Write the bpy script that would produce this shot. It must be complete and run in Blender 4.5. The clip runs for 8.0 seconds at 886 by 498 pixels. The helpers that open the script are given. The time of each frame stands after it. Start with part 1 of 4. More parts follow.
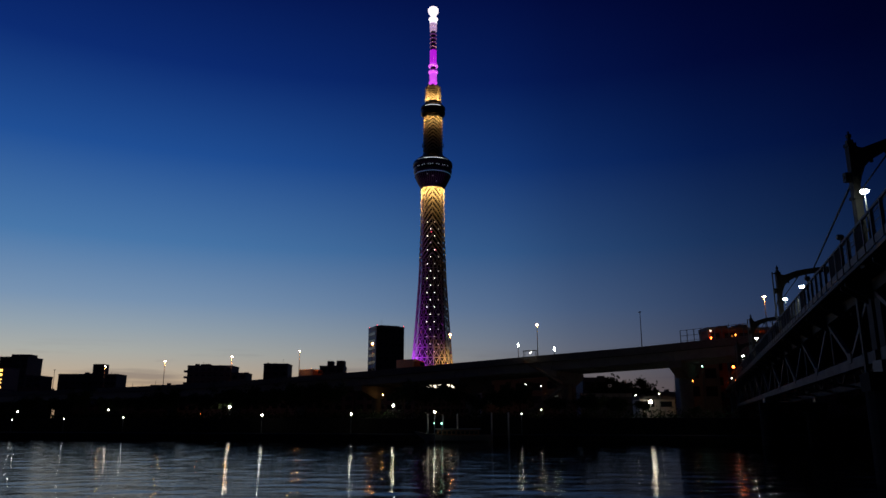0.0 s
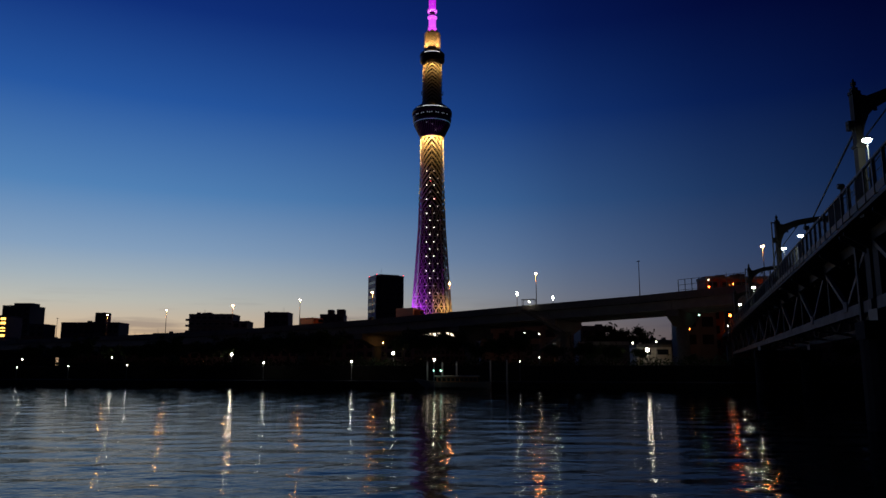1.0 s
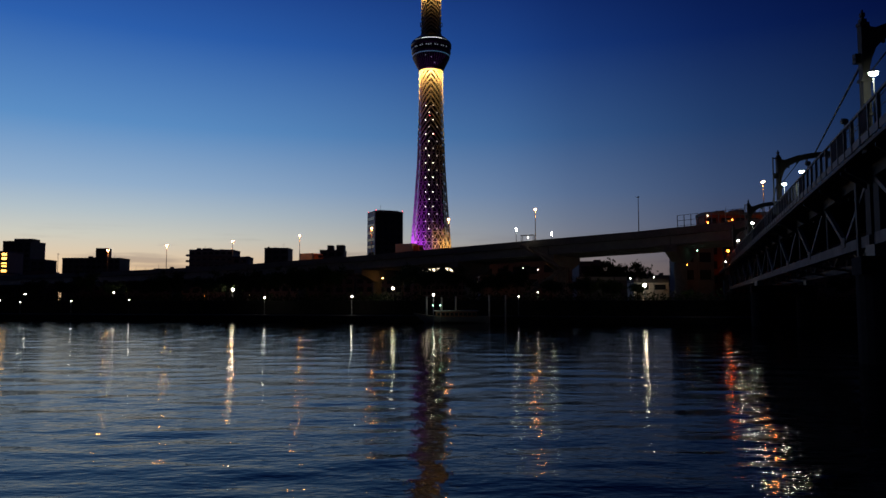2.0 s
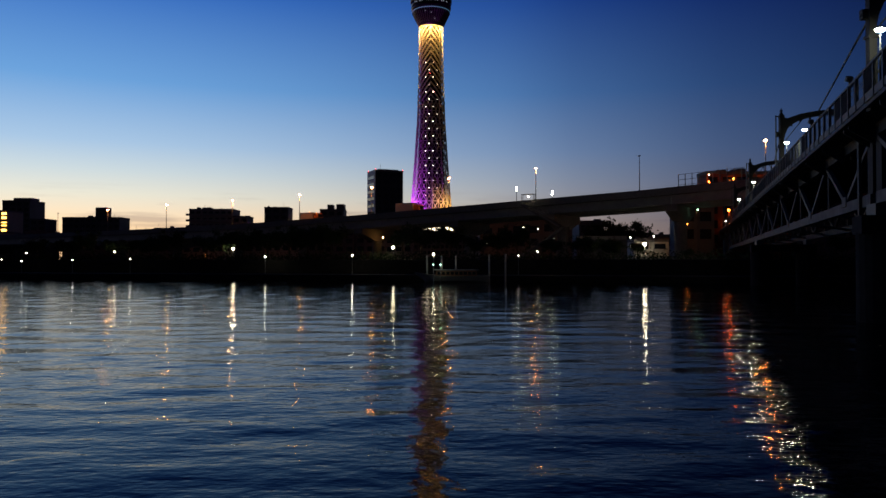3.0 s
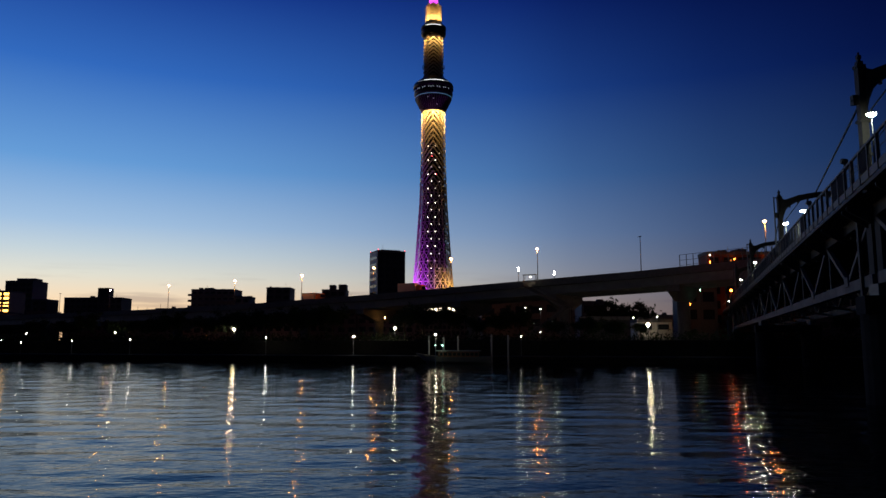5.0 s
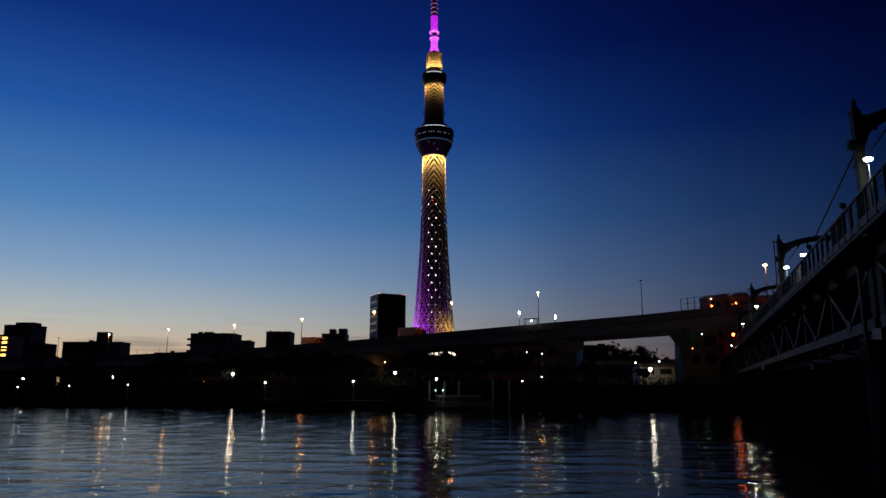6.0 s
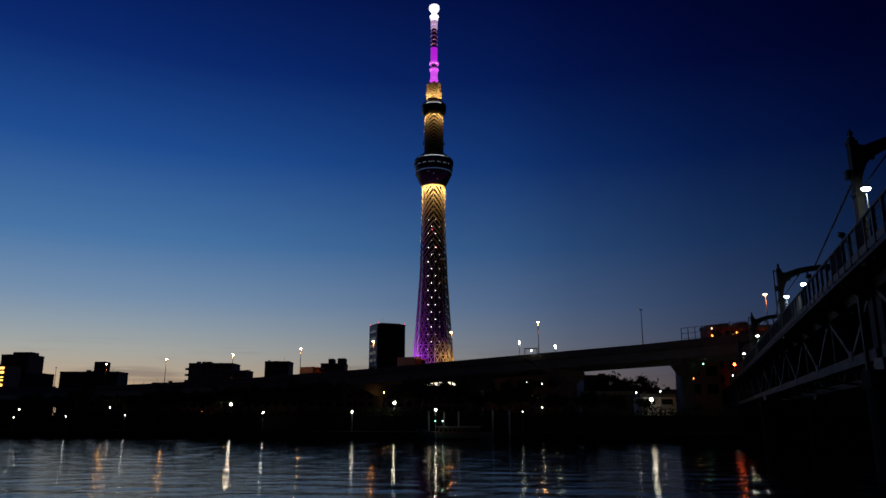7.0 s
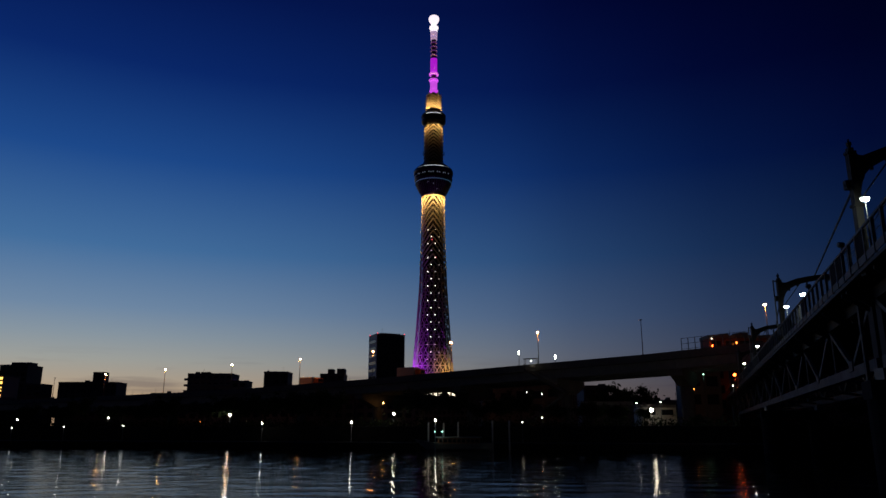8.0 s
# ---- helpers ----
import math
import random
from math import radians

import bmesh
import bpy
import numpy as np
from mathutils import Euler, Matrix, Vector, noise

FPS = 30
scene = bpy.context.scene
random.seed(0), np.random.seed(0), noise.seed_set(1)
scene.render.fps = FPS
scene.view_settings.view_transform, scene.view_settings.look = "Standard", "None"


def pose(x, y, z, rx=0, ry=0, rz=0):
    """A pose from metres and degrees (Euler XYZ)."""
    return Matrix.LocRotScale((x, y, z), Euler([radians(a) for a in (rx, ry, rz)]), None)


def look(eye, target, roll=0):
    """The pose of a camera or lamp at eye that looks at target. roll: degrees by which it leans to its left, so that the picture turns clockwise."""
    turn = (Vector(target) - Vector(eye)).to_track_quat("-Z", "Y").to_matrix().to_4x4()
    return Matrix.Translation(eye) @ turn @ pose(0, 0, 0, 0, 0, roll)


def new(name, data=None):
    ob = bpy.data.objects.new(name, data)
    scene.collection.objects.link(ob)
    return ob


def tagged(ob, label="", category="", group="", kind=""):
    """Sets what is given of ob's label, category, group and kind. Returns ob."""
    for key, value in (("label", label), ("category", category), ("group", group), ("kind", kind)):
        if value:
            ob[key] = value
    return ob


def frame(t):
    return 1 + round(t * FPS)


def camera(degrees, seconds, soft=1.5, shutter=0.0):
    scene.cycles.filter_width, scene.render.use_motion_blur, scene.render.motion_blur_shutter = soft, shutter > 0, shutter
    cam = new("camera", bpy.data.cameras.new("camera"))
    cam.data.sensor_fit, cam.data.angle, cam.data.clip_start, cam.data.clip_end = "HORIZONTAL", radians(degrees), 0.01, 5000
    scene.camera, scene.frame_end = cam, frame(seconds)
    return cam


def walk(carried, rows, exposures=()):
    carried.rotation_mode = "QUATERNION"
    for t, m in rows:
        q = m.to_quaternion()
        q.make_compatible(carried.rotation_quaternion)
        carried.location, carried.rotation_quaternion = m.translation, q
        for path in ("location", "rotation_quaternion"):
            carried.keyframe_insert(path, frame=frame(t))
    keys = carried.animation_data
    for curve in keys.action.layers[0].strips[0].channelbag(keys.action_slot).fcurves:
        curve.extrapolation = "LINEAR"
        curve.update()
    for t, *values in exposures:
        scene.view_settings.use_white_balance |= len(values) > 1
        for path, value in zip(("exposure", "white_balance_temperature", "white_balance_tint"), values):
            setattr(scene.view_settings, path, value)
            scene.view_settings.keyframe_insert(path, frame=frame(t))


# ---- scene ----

# camera: stands on a riverside terrace, tilting down and up again
EYE = (0.0, 0.0, 3.0)
cam = camera(62.6, 8.0)
TILT = [(0.0, 13.30, 0.0), (0.1, 12.99, -0.02), (0.2, 12.15, -0.03), (0.3, 11.31, -0.04), (0.4, 10.61, -0.05), (0.5, 10.03, -0.06), (0.6, 9.69, -0.06), (0.8, 9.41, -0.05),
        (1.0, 9.32, -0.05), (1.5, 8.39, -0.04), (1.7, 6.81, -0.07), (1.8, 6.02, -0.09), (1.9, 5.12, -0.10), (2.0, 4.27, -0.11), (2.2, 2.63, -0.10),
        (2.45, 1.45, -0.10), (2.8, 1.09, -0.10), (3.3, 1.06, -0.09), (3.5, 1.08, -0.09), (4.0, 1.10, -0.07), (4.2, 1.28, -0.05), (4.3, 1.63, -0.05), (4.5, 3.21, -0.03), (4.7, 5.00, 0.02),
        (5.2, 8.60, 0.08), (5.8, 10.41, 0.11), (6.0, 10.82, 0.11), (6.2, 11.38, 0.10), (6.5, 12.18, 0.09), (7.0, 13.12, 0.08), (7.5, 13.53, 0.10), (8.0, 13.91, 0.05)]
EXPOSURE = [(0.0, 0.0, 6500, 10), (0.5, -0.02, 6550, 10), (1.0, 0.28, 6750, 10), (1.5, 0.44, 6900, 10), (2.0, 0.57, 7000, 10), (3.5, 1.17, 7450, 10), (4.0, 1.2, 7450, 10),
            (4.5, 1.13, 7350, 10), (6.0, 0.22, 6500, 10), (6.5, 0.03, 6500, 10), (7.0, -0.1, 6500, 10), (7.5, -0.2, 6500, 10), (8.0, -0.25, 6500, 10)]
walk(cam, [(t, pose(*EYE, 90 + tilt, 0, turn)) for t, tilt, turn in TILT], EXPOSURE)


# ---- world: the sky after sunset, the glow low over the north-east ----
def make_world():
    w = bpy.data.worlds.new("dusk_sky")
    w.use_nodes = True
    scene.world = w
    nt = w.node_tree
    nt.nodes.clear()
    N, L = nt.nodes.new, nt.links.new
    co = N("ShaderNodeTexCoord")
    sep = N("ShaderNodeSeparateXYZ")
    L(co.outputs["Generated"], sep.inputs[0])

    def ramp_of(stops):
        ramp = N("ShaderNodeValToRGB")
        L(sep.outputs["Z"], ramp.inputs[0])
        el = ramp.color_ramp.elements
        while len(el) < len(stops):
            el.new(0.5)
        for e, (p, c) in zip(el, stops):
            e.position, e.color = p, (*c, 1)
        return ramp

    warm = ramp_of([(0.0, (0.46, 0.29, 0.17)), (0.045, (0.54, 0.40, 0.26)), (0.085, (0.40, 0.41, 0.38)), (0.115, (0.29, 0.36, 0.42)), (0.15, (0.185, 0.29, 0.44)), (0.225, (0.066, 0.184, 0.40)),
                    (0.335, (0.0145, 0.078, 0.30)), (0.44, (0.0036, 0.0245, 0.165)), (0.53, (0.0017, 0.0105, 0.095)), (0.75, (0.001, 0.005, 0.045)), (1.0, (0.0006, 0.003, 0.025))])
    cool = ramp_of([(0.0, (0.0632, 0.0497, 0.0768)), (0.05, (0.0469, 0.0497, 0.0903)), (0.1, (0.0379, 0.056, 0.131)), (0.145, (0.0253, 0.0524, 0.145)), (0.225, (0.00993, 0.0334, 0.126)), (0.335, (0.00163, 0.00993, 0.0858)), (0.44, (0.000542, 0.00289, 0.0451)), (0.53, (0.000271, 0.00135, 0.0289)), (0.75, (0.000181, 0.000903, 0.0145)), (1.0, (0.000181, 0.000722, 0.00903))])
    # thin bars of cloud low over the horizon
    cm = N("ShaderNodeMapping")
    cm.inputs["Scale"].default_value = (2.2, 2.2, 26)
    L(co.outputs["Generated"], cm.inputs["Vector"])
    cn = N("ShaderNodeTexNoise")
    cn.inputs["Scale"].default_value = 3.0
    cn.inputs["Detail"].default_value = 5
    L(cm.outputs[0], cn.inputs["Vector"])
    cr = N("ShaderNodeMapRange")
    cr.inputs["From Min"].default_value, cr.inputs["From Max"].default_value = 0.56, 0.70
    cr.inputs["To Min"].default_value, cr.inputs["To Max"].default_value = 0.0, 0.4
    L(cn.outputs["Fac"], cr.inputs["Value"])
    low = N("ShaderNodeMapRange")
    low.inputs["From Min"].default_value, low.inputs["From Max"].default_value = 0.06, 0.10
    low.inputs["To Min"].default_value, low.inputs["To Max"].default_value = 1.0, 0.0
    L(sep.outputs["Z"], low.inputs["Value"])
    cf = N("ShaderNodeMath")
    cf.operation = "MULTIPLY"
    L(cr.outputs[0], cf.inputs[0])
    L(low.outputs[0], cf.inputs[1])
    flat = N("ShaderNodeVectorMath")
    flat.operation = "MULTIPLY"
    flat.inputs[1].default_value = (1, 1, 0)
    L(co.outputs["Generated"], flat.inputs[0])
    nrm = N("ShaderNodeVectorMath")
    nrm.operation = "NORMALIZE"
    L(flat.outputs[0], nrm.inputs[0])
    dot = N("ShaderNodeVectorMath")
    dot.operation = "DOT_PRODUCT"
    L(nrm.outputs[0], dot.inputs[0])
    dot.inputs[1].default_value = (math.sin(radians(-32)), math.cos(radians(-32)), 0)
    side = N("ShaderNodeValToRGB")
    half = N("ShaderNodeMath")
    half.operation = "MULTIPLY_ADD"
    half.inputs[1].default_value = half.inputs[2].default_value = 0.5
    L(dot.outputs["Value"], half.inputs[0])
    L(half.outputs[0], side.inputs[0])
    se = side.color_ramp.elements
    sides = [(0.0, 0.0), (0.5, 0.0), (0.72, 0.0), (0.80, 0.09), (0.87, 0.25), (0.933, 0.56), (1.0, 1.0)]
    while len(se) < len(sides):
        se.new(0.5)
    for e, (p, v) in zip(se, sides):
        e.position, e.color = p, (v, v, v, 1)
    mul = N("ShaderNodeMix")
    mul.data_type = "RGBA"
    L(side.outputs[0], mul.inputs[0])
    L(cool.outputs[0], mul.inputs[6])
    L(warm.outputs[0], mul.inputs[7])
    cloud = N("ShaderNodeMix")
    cloud.data_type = "RGBA"
    L(cf.outputs[0], cloud.inputs[0])
    L(mul.outputs[2], cloud.inputs[6])
    cloud.inputs[7].default_value = (0.07, 0.06, 0.09, 1)
    # the sky away from the glow, behind the camera, is darker still
    back = N("ShaderNodeValToRGB")
    dim = [(0.0, 0.07), (0.5, 0.13), (0.70, 0.36), (0.80, 0.66), (0.90, 1.0)]
    be = back.color_ramp.elements
    while len(be) < len(dim):
        be.new(0.5)
    for e, (p, v) in zip(be, dim):
        e.position, e.color = p, (v, v, v, 1)
    L(half.outputs[0], back.inputs[0])
    bg = N("ShaderNodeBackground")
    L(back.outputs[0], bg.inputs["Strength"])
    L(cloud.outputs[2], bg.inputs["Color"])
    out = N("ShaderNodeOutputWorld")
    L(bg.outputs[0], out.inputs[0])


make_world()

# ---- materials ----
TOWER = Vector((-15.1, 1022.0, 3.4))


def mat(name, color, rough=0.7, metal=0.0, grain=3.0, vary=0.25, bump=0.15, stain=0.12, per_object=0.0):
    m = bpy.data.materials.new(name)
    m.use_nodes = True
    nt = m.node_tree
    N, L = nt.nodes.new, nt.links.new
    b = nt.nodes["Principled BSDF"]
    b.inputs["Roughness"].default_value = rough
    b.inputs["Metallic"].default_value = metal
    geo = N("ShaderNodeNewGeometry")
    fine, wide = N("ShaderNodeTexNoise"), N("ShaderNodeTexNoise")
    for n, s in ((fine, grain), (wide, stain)):
        n.inputs["Scale"].default_value = s
        n.inputs["Detail"].default_value = 4
        L(geo.outputs["Position"], n.inputs["Vector"])
    add = N("ShaderNodeMath")
    add.operation = "ADD"
    L(fine.outputs["Fac"], add.inputs[0])
    L(wide.outputs["Fac"], add.inputs[1])
    val = add.outputs[0]
    if per_object:
        info = N("ShaderNodeObjectInfo")
        mad = N("ShaderNodeMath")
        mad.operation = "MULTIPLY_ADD"
        mad.inputs[1].default_value = per_object
        L(info.outputs["Random"], mad.inputs[0])
        L(val, mad.inputs[2])
        val = mad.outputs[0]
    rng = N("ShaderNodeMapRange")
    rng.inputs["From Min"].default_value, rng.inputs["From Max"].default_value = 0.6, 1.4
    rng.inputs["To Min"].default_value, rng.inputs["To Max"].default_value = 1 - vary, 1 + vary
    L(val, rng.inputs["Value"])
    mix = N("ShaderNodeMix")
    mix.data_type, mix.blend_type = "RGBA", "MULTIPLY"
    mix.inputs[0].default_value = 1
    mix.inputs[6].default_value = (*color, 1)
    L(rng.outputs[0], mix.inputs[7])
    L(mix.outputs[2], b.inputs["Base Color"])
    if bump:
        bp = N("ShaderNodeBump")
        bp.inputs["Strength"].default_value = bump
        bp.inputs["Distance"].default_value = 0.05
        L(fine.outputs["Fac"], bp.inputs["Height"])
        L(bp.outputs[0], b.inputs["Normal"])
    return m


def glow(name, color, strength):
    m = bpy.data.materials.new(name)
    m.use_nodes = True
    b = m.node_tree.nodes["Principled BSDF"]
    b.inputs["Base Color"].default_value = (0.8, 0.8, 0.8, 1)
    b.inputs["Emission Color"].default_value = (*color, 1)
    b.inputs["Emission Strength"].default_value = strength
    return m


def water_material():
    m = bpy.data.materials.new("river_water")
    m.use_nodes = True
    nt = m.node_tree
    N, L = nt.nodes.new, nt.links.new
    b = nt.nodes["Principled BSDF"]
    b.inputs["Base Color"].default_value = (0.0015, 0.003, 0.005, 1)
    b.inputs["Roughness"].default_value = 0.015
    b.inputs["IOR"].default_value = 1.13
    geo = N("ShaderNodeNewGeometry")
    mp = N("ShaderNodeMapping")
    mp.inputs["Scale"].default_value = (0.55, 1.0, 1.0)
    L(geo.outputs["Position"], mp.inputs["Vector"])
    last = None
    for scale, strength, dist in ((1.3, 1.0, 0.024), (3.0, 1.0, 0.018), (7.0, 1.0, 0.005)):
        n = N("ShaderNodeTexNoise")
        n.inputs["Scale"].default_value = scale
        n.inputs["Detail"].default_value = 3
        L(mp.outputs[0], n.inputs["Vector"])
        bp = N("ShaderNodeBump")
        bp.inputs["Strength"].default_value = strength
        bp.inputs["Distance"].default_value = dist
        L(n.outputs["Fac"], bp.inputs["Height"])
        if last:
            L(last.outputs[0], bp.inputs["Normal"])
        last = bp
    L(last.outputs[0], b.inputs["Normal"])
    return m


WATER = water_material()
CONCRETE = mat("concrete", (0.20, 0.19, 0.18), 0.85, 0, 2.0, 0.3, 0.3, 0.15)
GIRDER = mat("painted_girder_steel", (0.26, 0.27, 0.28), 0.55, 0, 1.0, 0.22, 0.1, 0.2)
# bridge steel darkened in colour for the shade below the overhanging footway
TRUSS = mat("weathered_shaded_bridge_steel", (0.032, 0.029, 0.027), 0.7, 0.0, 2.5, 0.45, 0.25, 0.5)
DARK_STEEL = mat("dark_steel", (0.10, 0.11, 0.12), 0.5, 0.4, 3.0, 0.3, 0.1)
BLACK_POST = mat("black_post_paint", (0.02, 0.02, 0.02), 0.6, 0, 4.0, 0.2, 0.0)
POLE = mat("galvanised_steel", (0.32, 0.33, 0.34), 0.45, 0.7, 4.0, 0.2, 0.05)
# lighter bridge tones: the light caught by lower chord and diagonals is painted in
CHORD = mat("flaking_lit_grey_paint", (0.10, 0.092, 0.085), 0.7, 0, 1.6, 0.6, 0.3, 0.7)
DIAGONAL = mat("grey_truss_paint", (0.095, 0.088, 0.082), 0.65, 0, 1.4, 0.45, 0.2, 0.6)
FENCE_PAINT = mat("grey_fence_paint", (0.075, 0.073, 0.072), 0.6, 0, 2.0, 0.35, 0.1, 0.4)
TOWER_STEEL = mat("white_tower_steel", (0.21, 0.215, 0.23), 0.55, 0.0, 0.3, 0.12, 0.0, 0.02)
# tower core in near black: the shade between lattice bars, put into colour
TOWER_CORE = mat("core_shade_black", (0.012, 0.012, 0.015), 0.8, 0.0, 0.3, 0.2, 0.0, 0.03)
TOWER_CLAD = mat("grey_deck_cladding", (0.024, 0.027, 0.033), 0.35, 0.2, 0.4, 0.2, 0.0, 0.05)
GLASS = mat("dark_window_glass", (0.02, 0.025, 0.03), 0.08, 0.0, 0.5, 0.2, 0.0)
WALL_TILE = mat("pale_wall_tile", (0.36, 0.33, 0.30), 0.7, 0, 1.2, 0.2, 0.15, 0.08, 0.25)
WALL_DARK = mat("dark_wall_tile", (0.14, 0.13, 0.13), 0.6, 0, 1.2, 0.2, 0.15, 0.08, 0.25)
FENCE_PANEL = mat("dark_fence_panel", (0.03, 0.03, 0.032), 0.7, 0, 2.0, 0.5, 0.1, 0.6)
FACADE_GLASS = mat("dark_facade_glass", (0.035, 0.04, 0.05), 0.25, 0, 0.5, 0.25, 0.05, 0.1)
WALL_RED = mat("red_brown_brick_wall", (0.22, 0.06, 0.035), 0.8, 0, 3.0, 0.25, 0.2, 0.2)
ROOF = mat("grey_roof_felt", (0.16, 0.16, 0.17), 0.9, 0, 2.0, 0.3, 0.2)
ASPHALT = mat("asphalt", (0.05, 0.05, 0.052), 0.9, 0, 8.0, 0.3, 0.3)
SOIL = mat("park_ground", (0.04, 0.045, 0.025), 0.95, 0, 1.5, 0.4, 0.4)
# bridge pier concrete, its colour lowered to stand for dim light
DARK_CONCRETE = mat("dim_pier_concrete", (0.03, 0.029, 0.027), 0.8, 0, 2.0, 0.35, 0.3, 0.3)
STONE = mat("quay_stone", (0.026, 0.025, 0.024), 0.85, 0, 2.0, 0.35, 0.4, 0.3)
BARK = mat("bark", (0.09, 0.065, 0.045), 0.9, 0, 9.0, 0.35, 0.5)
LEAF = mat("cherry_leaves", (0.035, 0.055, 0.024), 0.75, 0, 2.0, 0.4, 0.0, 0.5)
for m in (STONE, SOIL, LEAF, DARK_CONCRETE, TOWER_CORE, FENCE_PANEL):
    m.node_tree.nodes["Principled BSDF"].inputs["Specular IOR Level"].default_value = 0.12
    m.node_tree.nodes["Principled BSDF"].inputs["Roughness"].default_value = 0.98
WHITE_LAMP = glow("white_lamp_glow", (1.0, 0.92, 0.70), 42.0)
FOOT_LAMP = glow("footway_lamp_glow", (0.86, 1.0, 0.90), 125.0)
WARM_LAMP = glow("sodium_lamp_glow", (1.0, 0.29, 0.065), 280.0)
RED_LAMP = glow("red_signal_glow", (1.0, 0.10, 0.015), 28.0)
DIM_LAMP = glow("small_white_lamp_glow", (1.0, 0.95, 0.82), 11.0)
TUBE_LAMP = glow("white_tube_glow", (0.9, 1.0, 0.82), 18.0)
PIER_LAMP = glow("pier_lamp_glow", (1.0, 0.48, 0.14), 40.0)
AMBER_LAMP = glow("amber_lamp_glow", (1.0, 0.26, 0.04), 12.0)
GREEN_LAMP = glow("green_lamp_glow", (0.45, 1.0, 0.75), 6.0)
ROOM_GLOW = glow("lit_room_glow", (1.0, 0.86, 0.62), 2.2)
AMBER_ROOM = glow("amber_room_glow", (1.0, 0.52, 0.10), 3.2)
LED_WHITE = glow("white_led_glow", (1.0, 0.88, 0.98), 1.25)
LED_LILAC = glow("lilac_led_glow", (0.75, 0.48, 0.85), 0.55)
LED_PURPLE = glow("purple_led_glow", (0.55, 0.012, 0.80), 0.85)
LED_MAGENTA = glow("magenta_led_glow", (0.80, 0.10, 1.0), 0.85)
LED_DIM = glow("dim_purple_led_glow", (0.40, 0.10, 0.55), 0.22)
LED_SPOT = glow("shaft_light_glow", (1.0, 0.93, 0.82), 2.6)
LED_FAINT = glow("faint_shaft_light_glow", (1.0, 0.9, 0.85), 0.5)
LED_RED = glow("red_aircraft_light_glow", (1.0, 0.05, 0.08), 2.5)
LED_BLUE = glow("blue_deck_light_glow", (0.10, 0.40, 0.7), 0.11)
LED_RING = glow("roof_edge_light_glow", (0.85, 0.92, 1.0), 0.75)
DECK_ROOM = glow("deck_room_glow", (0.6, 0.75, 1.0), 0.11)


# ---- mesh helpers ----
def part(name, bm, material, parent=None, label="", at=None):
    me = bpy.data.meshes.new(name)
    bmesh.ops.recalc_face_normals(bm, faces=bm.faces)
    bm.to_mesh(me)
    bm.free()
    for m in (material if isinstance(material, (list, tuple)) else [material]):
        me.materials.append(m)
    ob = new(name, me)
    if parent:
        ob.parent = parent
    if at is not None:
        ob.location = at
    if label:
        tagged(ob, label)
    return ob


def share(name, me, parent, at, turn=0.0):
    ob = new(name, me)
    ob.parent = parent
    ob.location = at
    ob.rotation_euler = (0, 0, turn)
    return ob


def root(name, at, label, category, group="", kind="", turn=0.0):
    ob = new(name)
    ob.location = at
    ob.rotation_euler = (0, 0, turn)
    return tagged(ob, label, category, group, kind)


def box(bm, x0, x1, y0, y1, z0, z1, bevel=0.0):
    geo = bmesh.ops.create_cube(bm, size=1, matrix=Matrix.Translation(((x0 + x1) / 2, (y0 + y1) / 2, (z0 + z1) / 2)) @ Matrix.Diagonal((abs(x1 - x0), abs(y1 - y0), abs(z1 - z0), 1)))
    if bevel:
        edges = {e for v in geo["verts"] for e in v.link_edges}
        bmesh.ops.bevel(bm, geom=list(edges), offset=bevel, segments=1, affect="EDGES", profile=0.5)
    return bm


def beam(bm, a, b, w, h=None):
    """A rectangular bar from a to b."""
    a, b = Vector(a), Vector(b)
    d = b - a
    up = Vector((0, 0, 1)) if abs(d.normalized().z) < 0.99 else Vector((0, 1, 0))
    sx = d.cross(up).normalized() * w / 2
    sy = sx.cross(d).normalized() * (h or w) / 2
    vs = [bm.verts.new(p + q) for p in (a, b) for q in (sx + sy, sx - sy, -sx - sy, -sx + sy)]
    for f in ((0, 1, 2, 3), (7, 6, 5, 4), (0, 4, 5, 1), (1, 5, 6, 2), (2, 6, 7, 3), (3, 7, 4, 0)):
        bm.faces.new([vs[i] for i in f])
    return bm


def lathe(bm, profile, n=24, smooth=True, cap=True):
    """A turned body from (radius, height) pairs."""
    rings = [[bm.verts.new((r * math.cos(2 * math.pi * i / n), r * math.sin(2 * math.pi * i / n), z)) for i in range(n)] for r, z in profile]
    for a, b in zip(rings, rings[1:]):
        for i in range(n):
            bm.faces.new((a[i], a[(i + 1) % n], b[(i + 1) % n], b[i])).smooth = smooth
    if cap:
        bm.faces.new(rings[0][::-1])
        bm.faces.new(rings[-1])
    return bm


def B():
    return bmesh.new()


# ---- river, banks and ground ----
def shore(x):
    """The far water's edge."""
    return 116.0 - 0.28 * min(x, 40.0) if x < 40 else 104.8


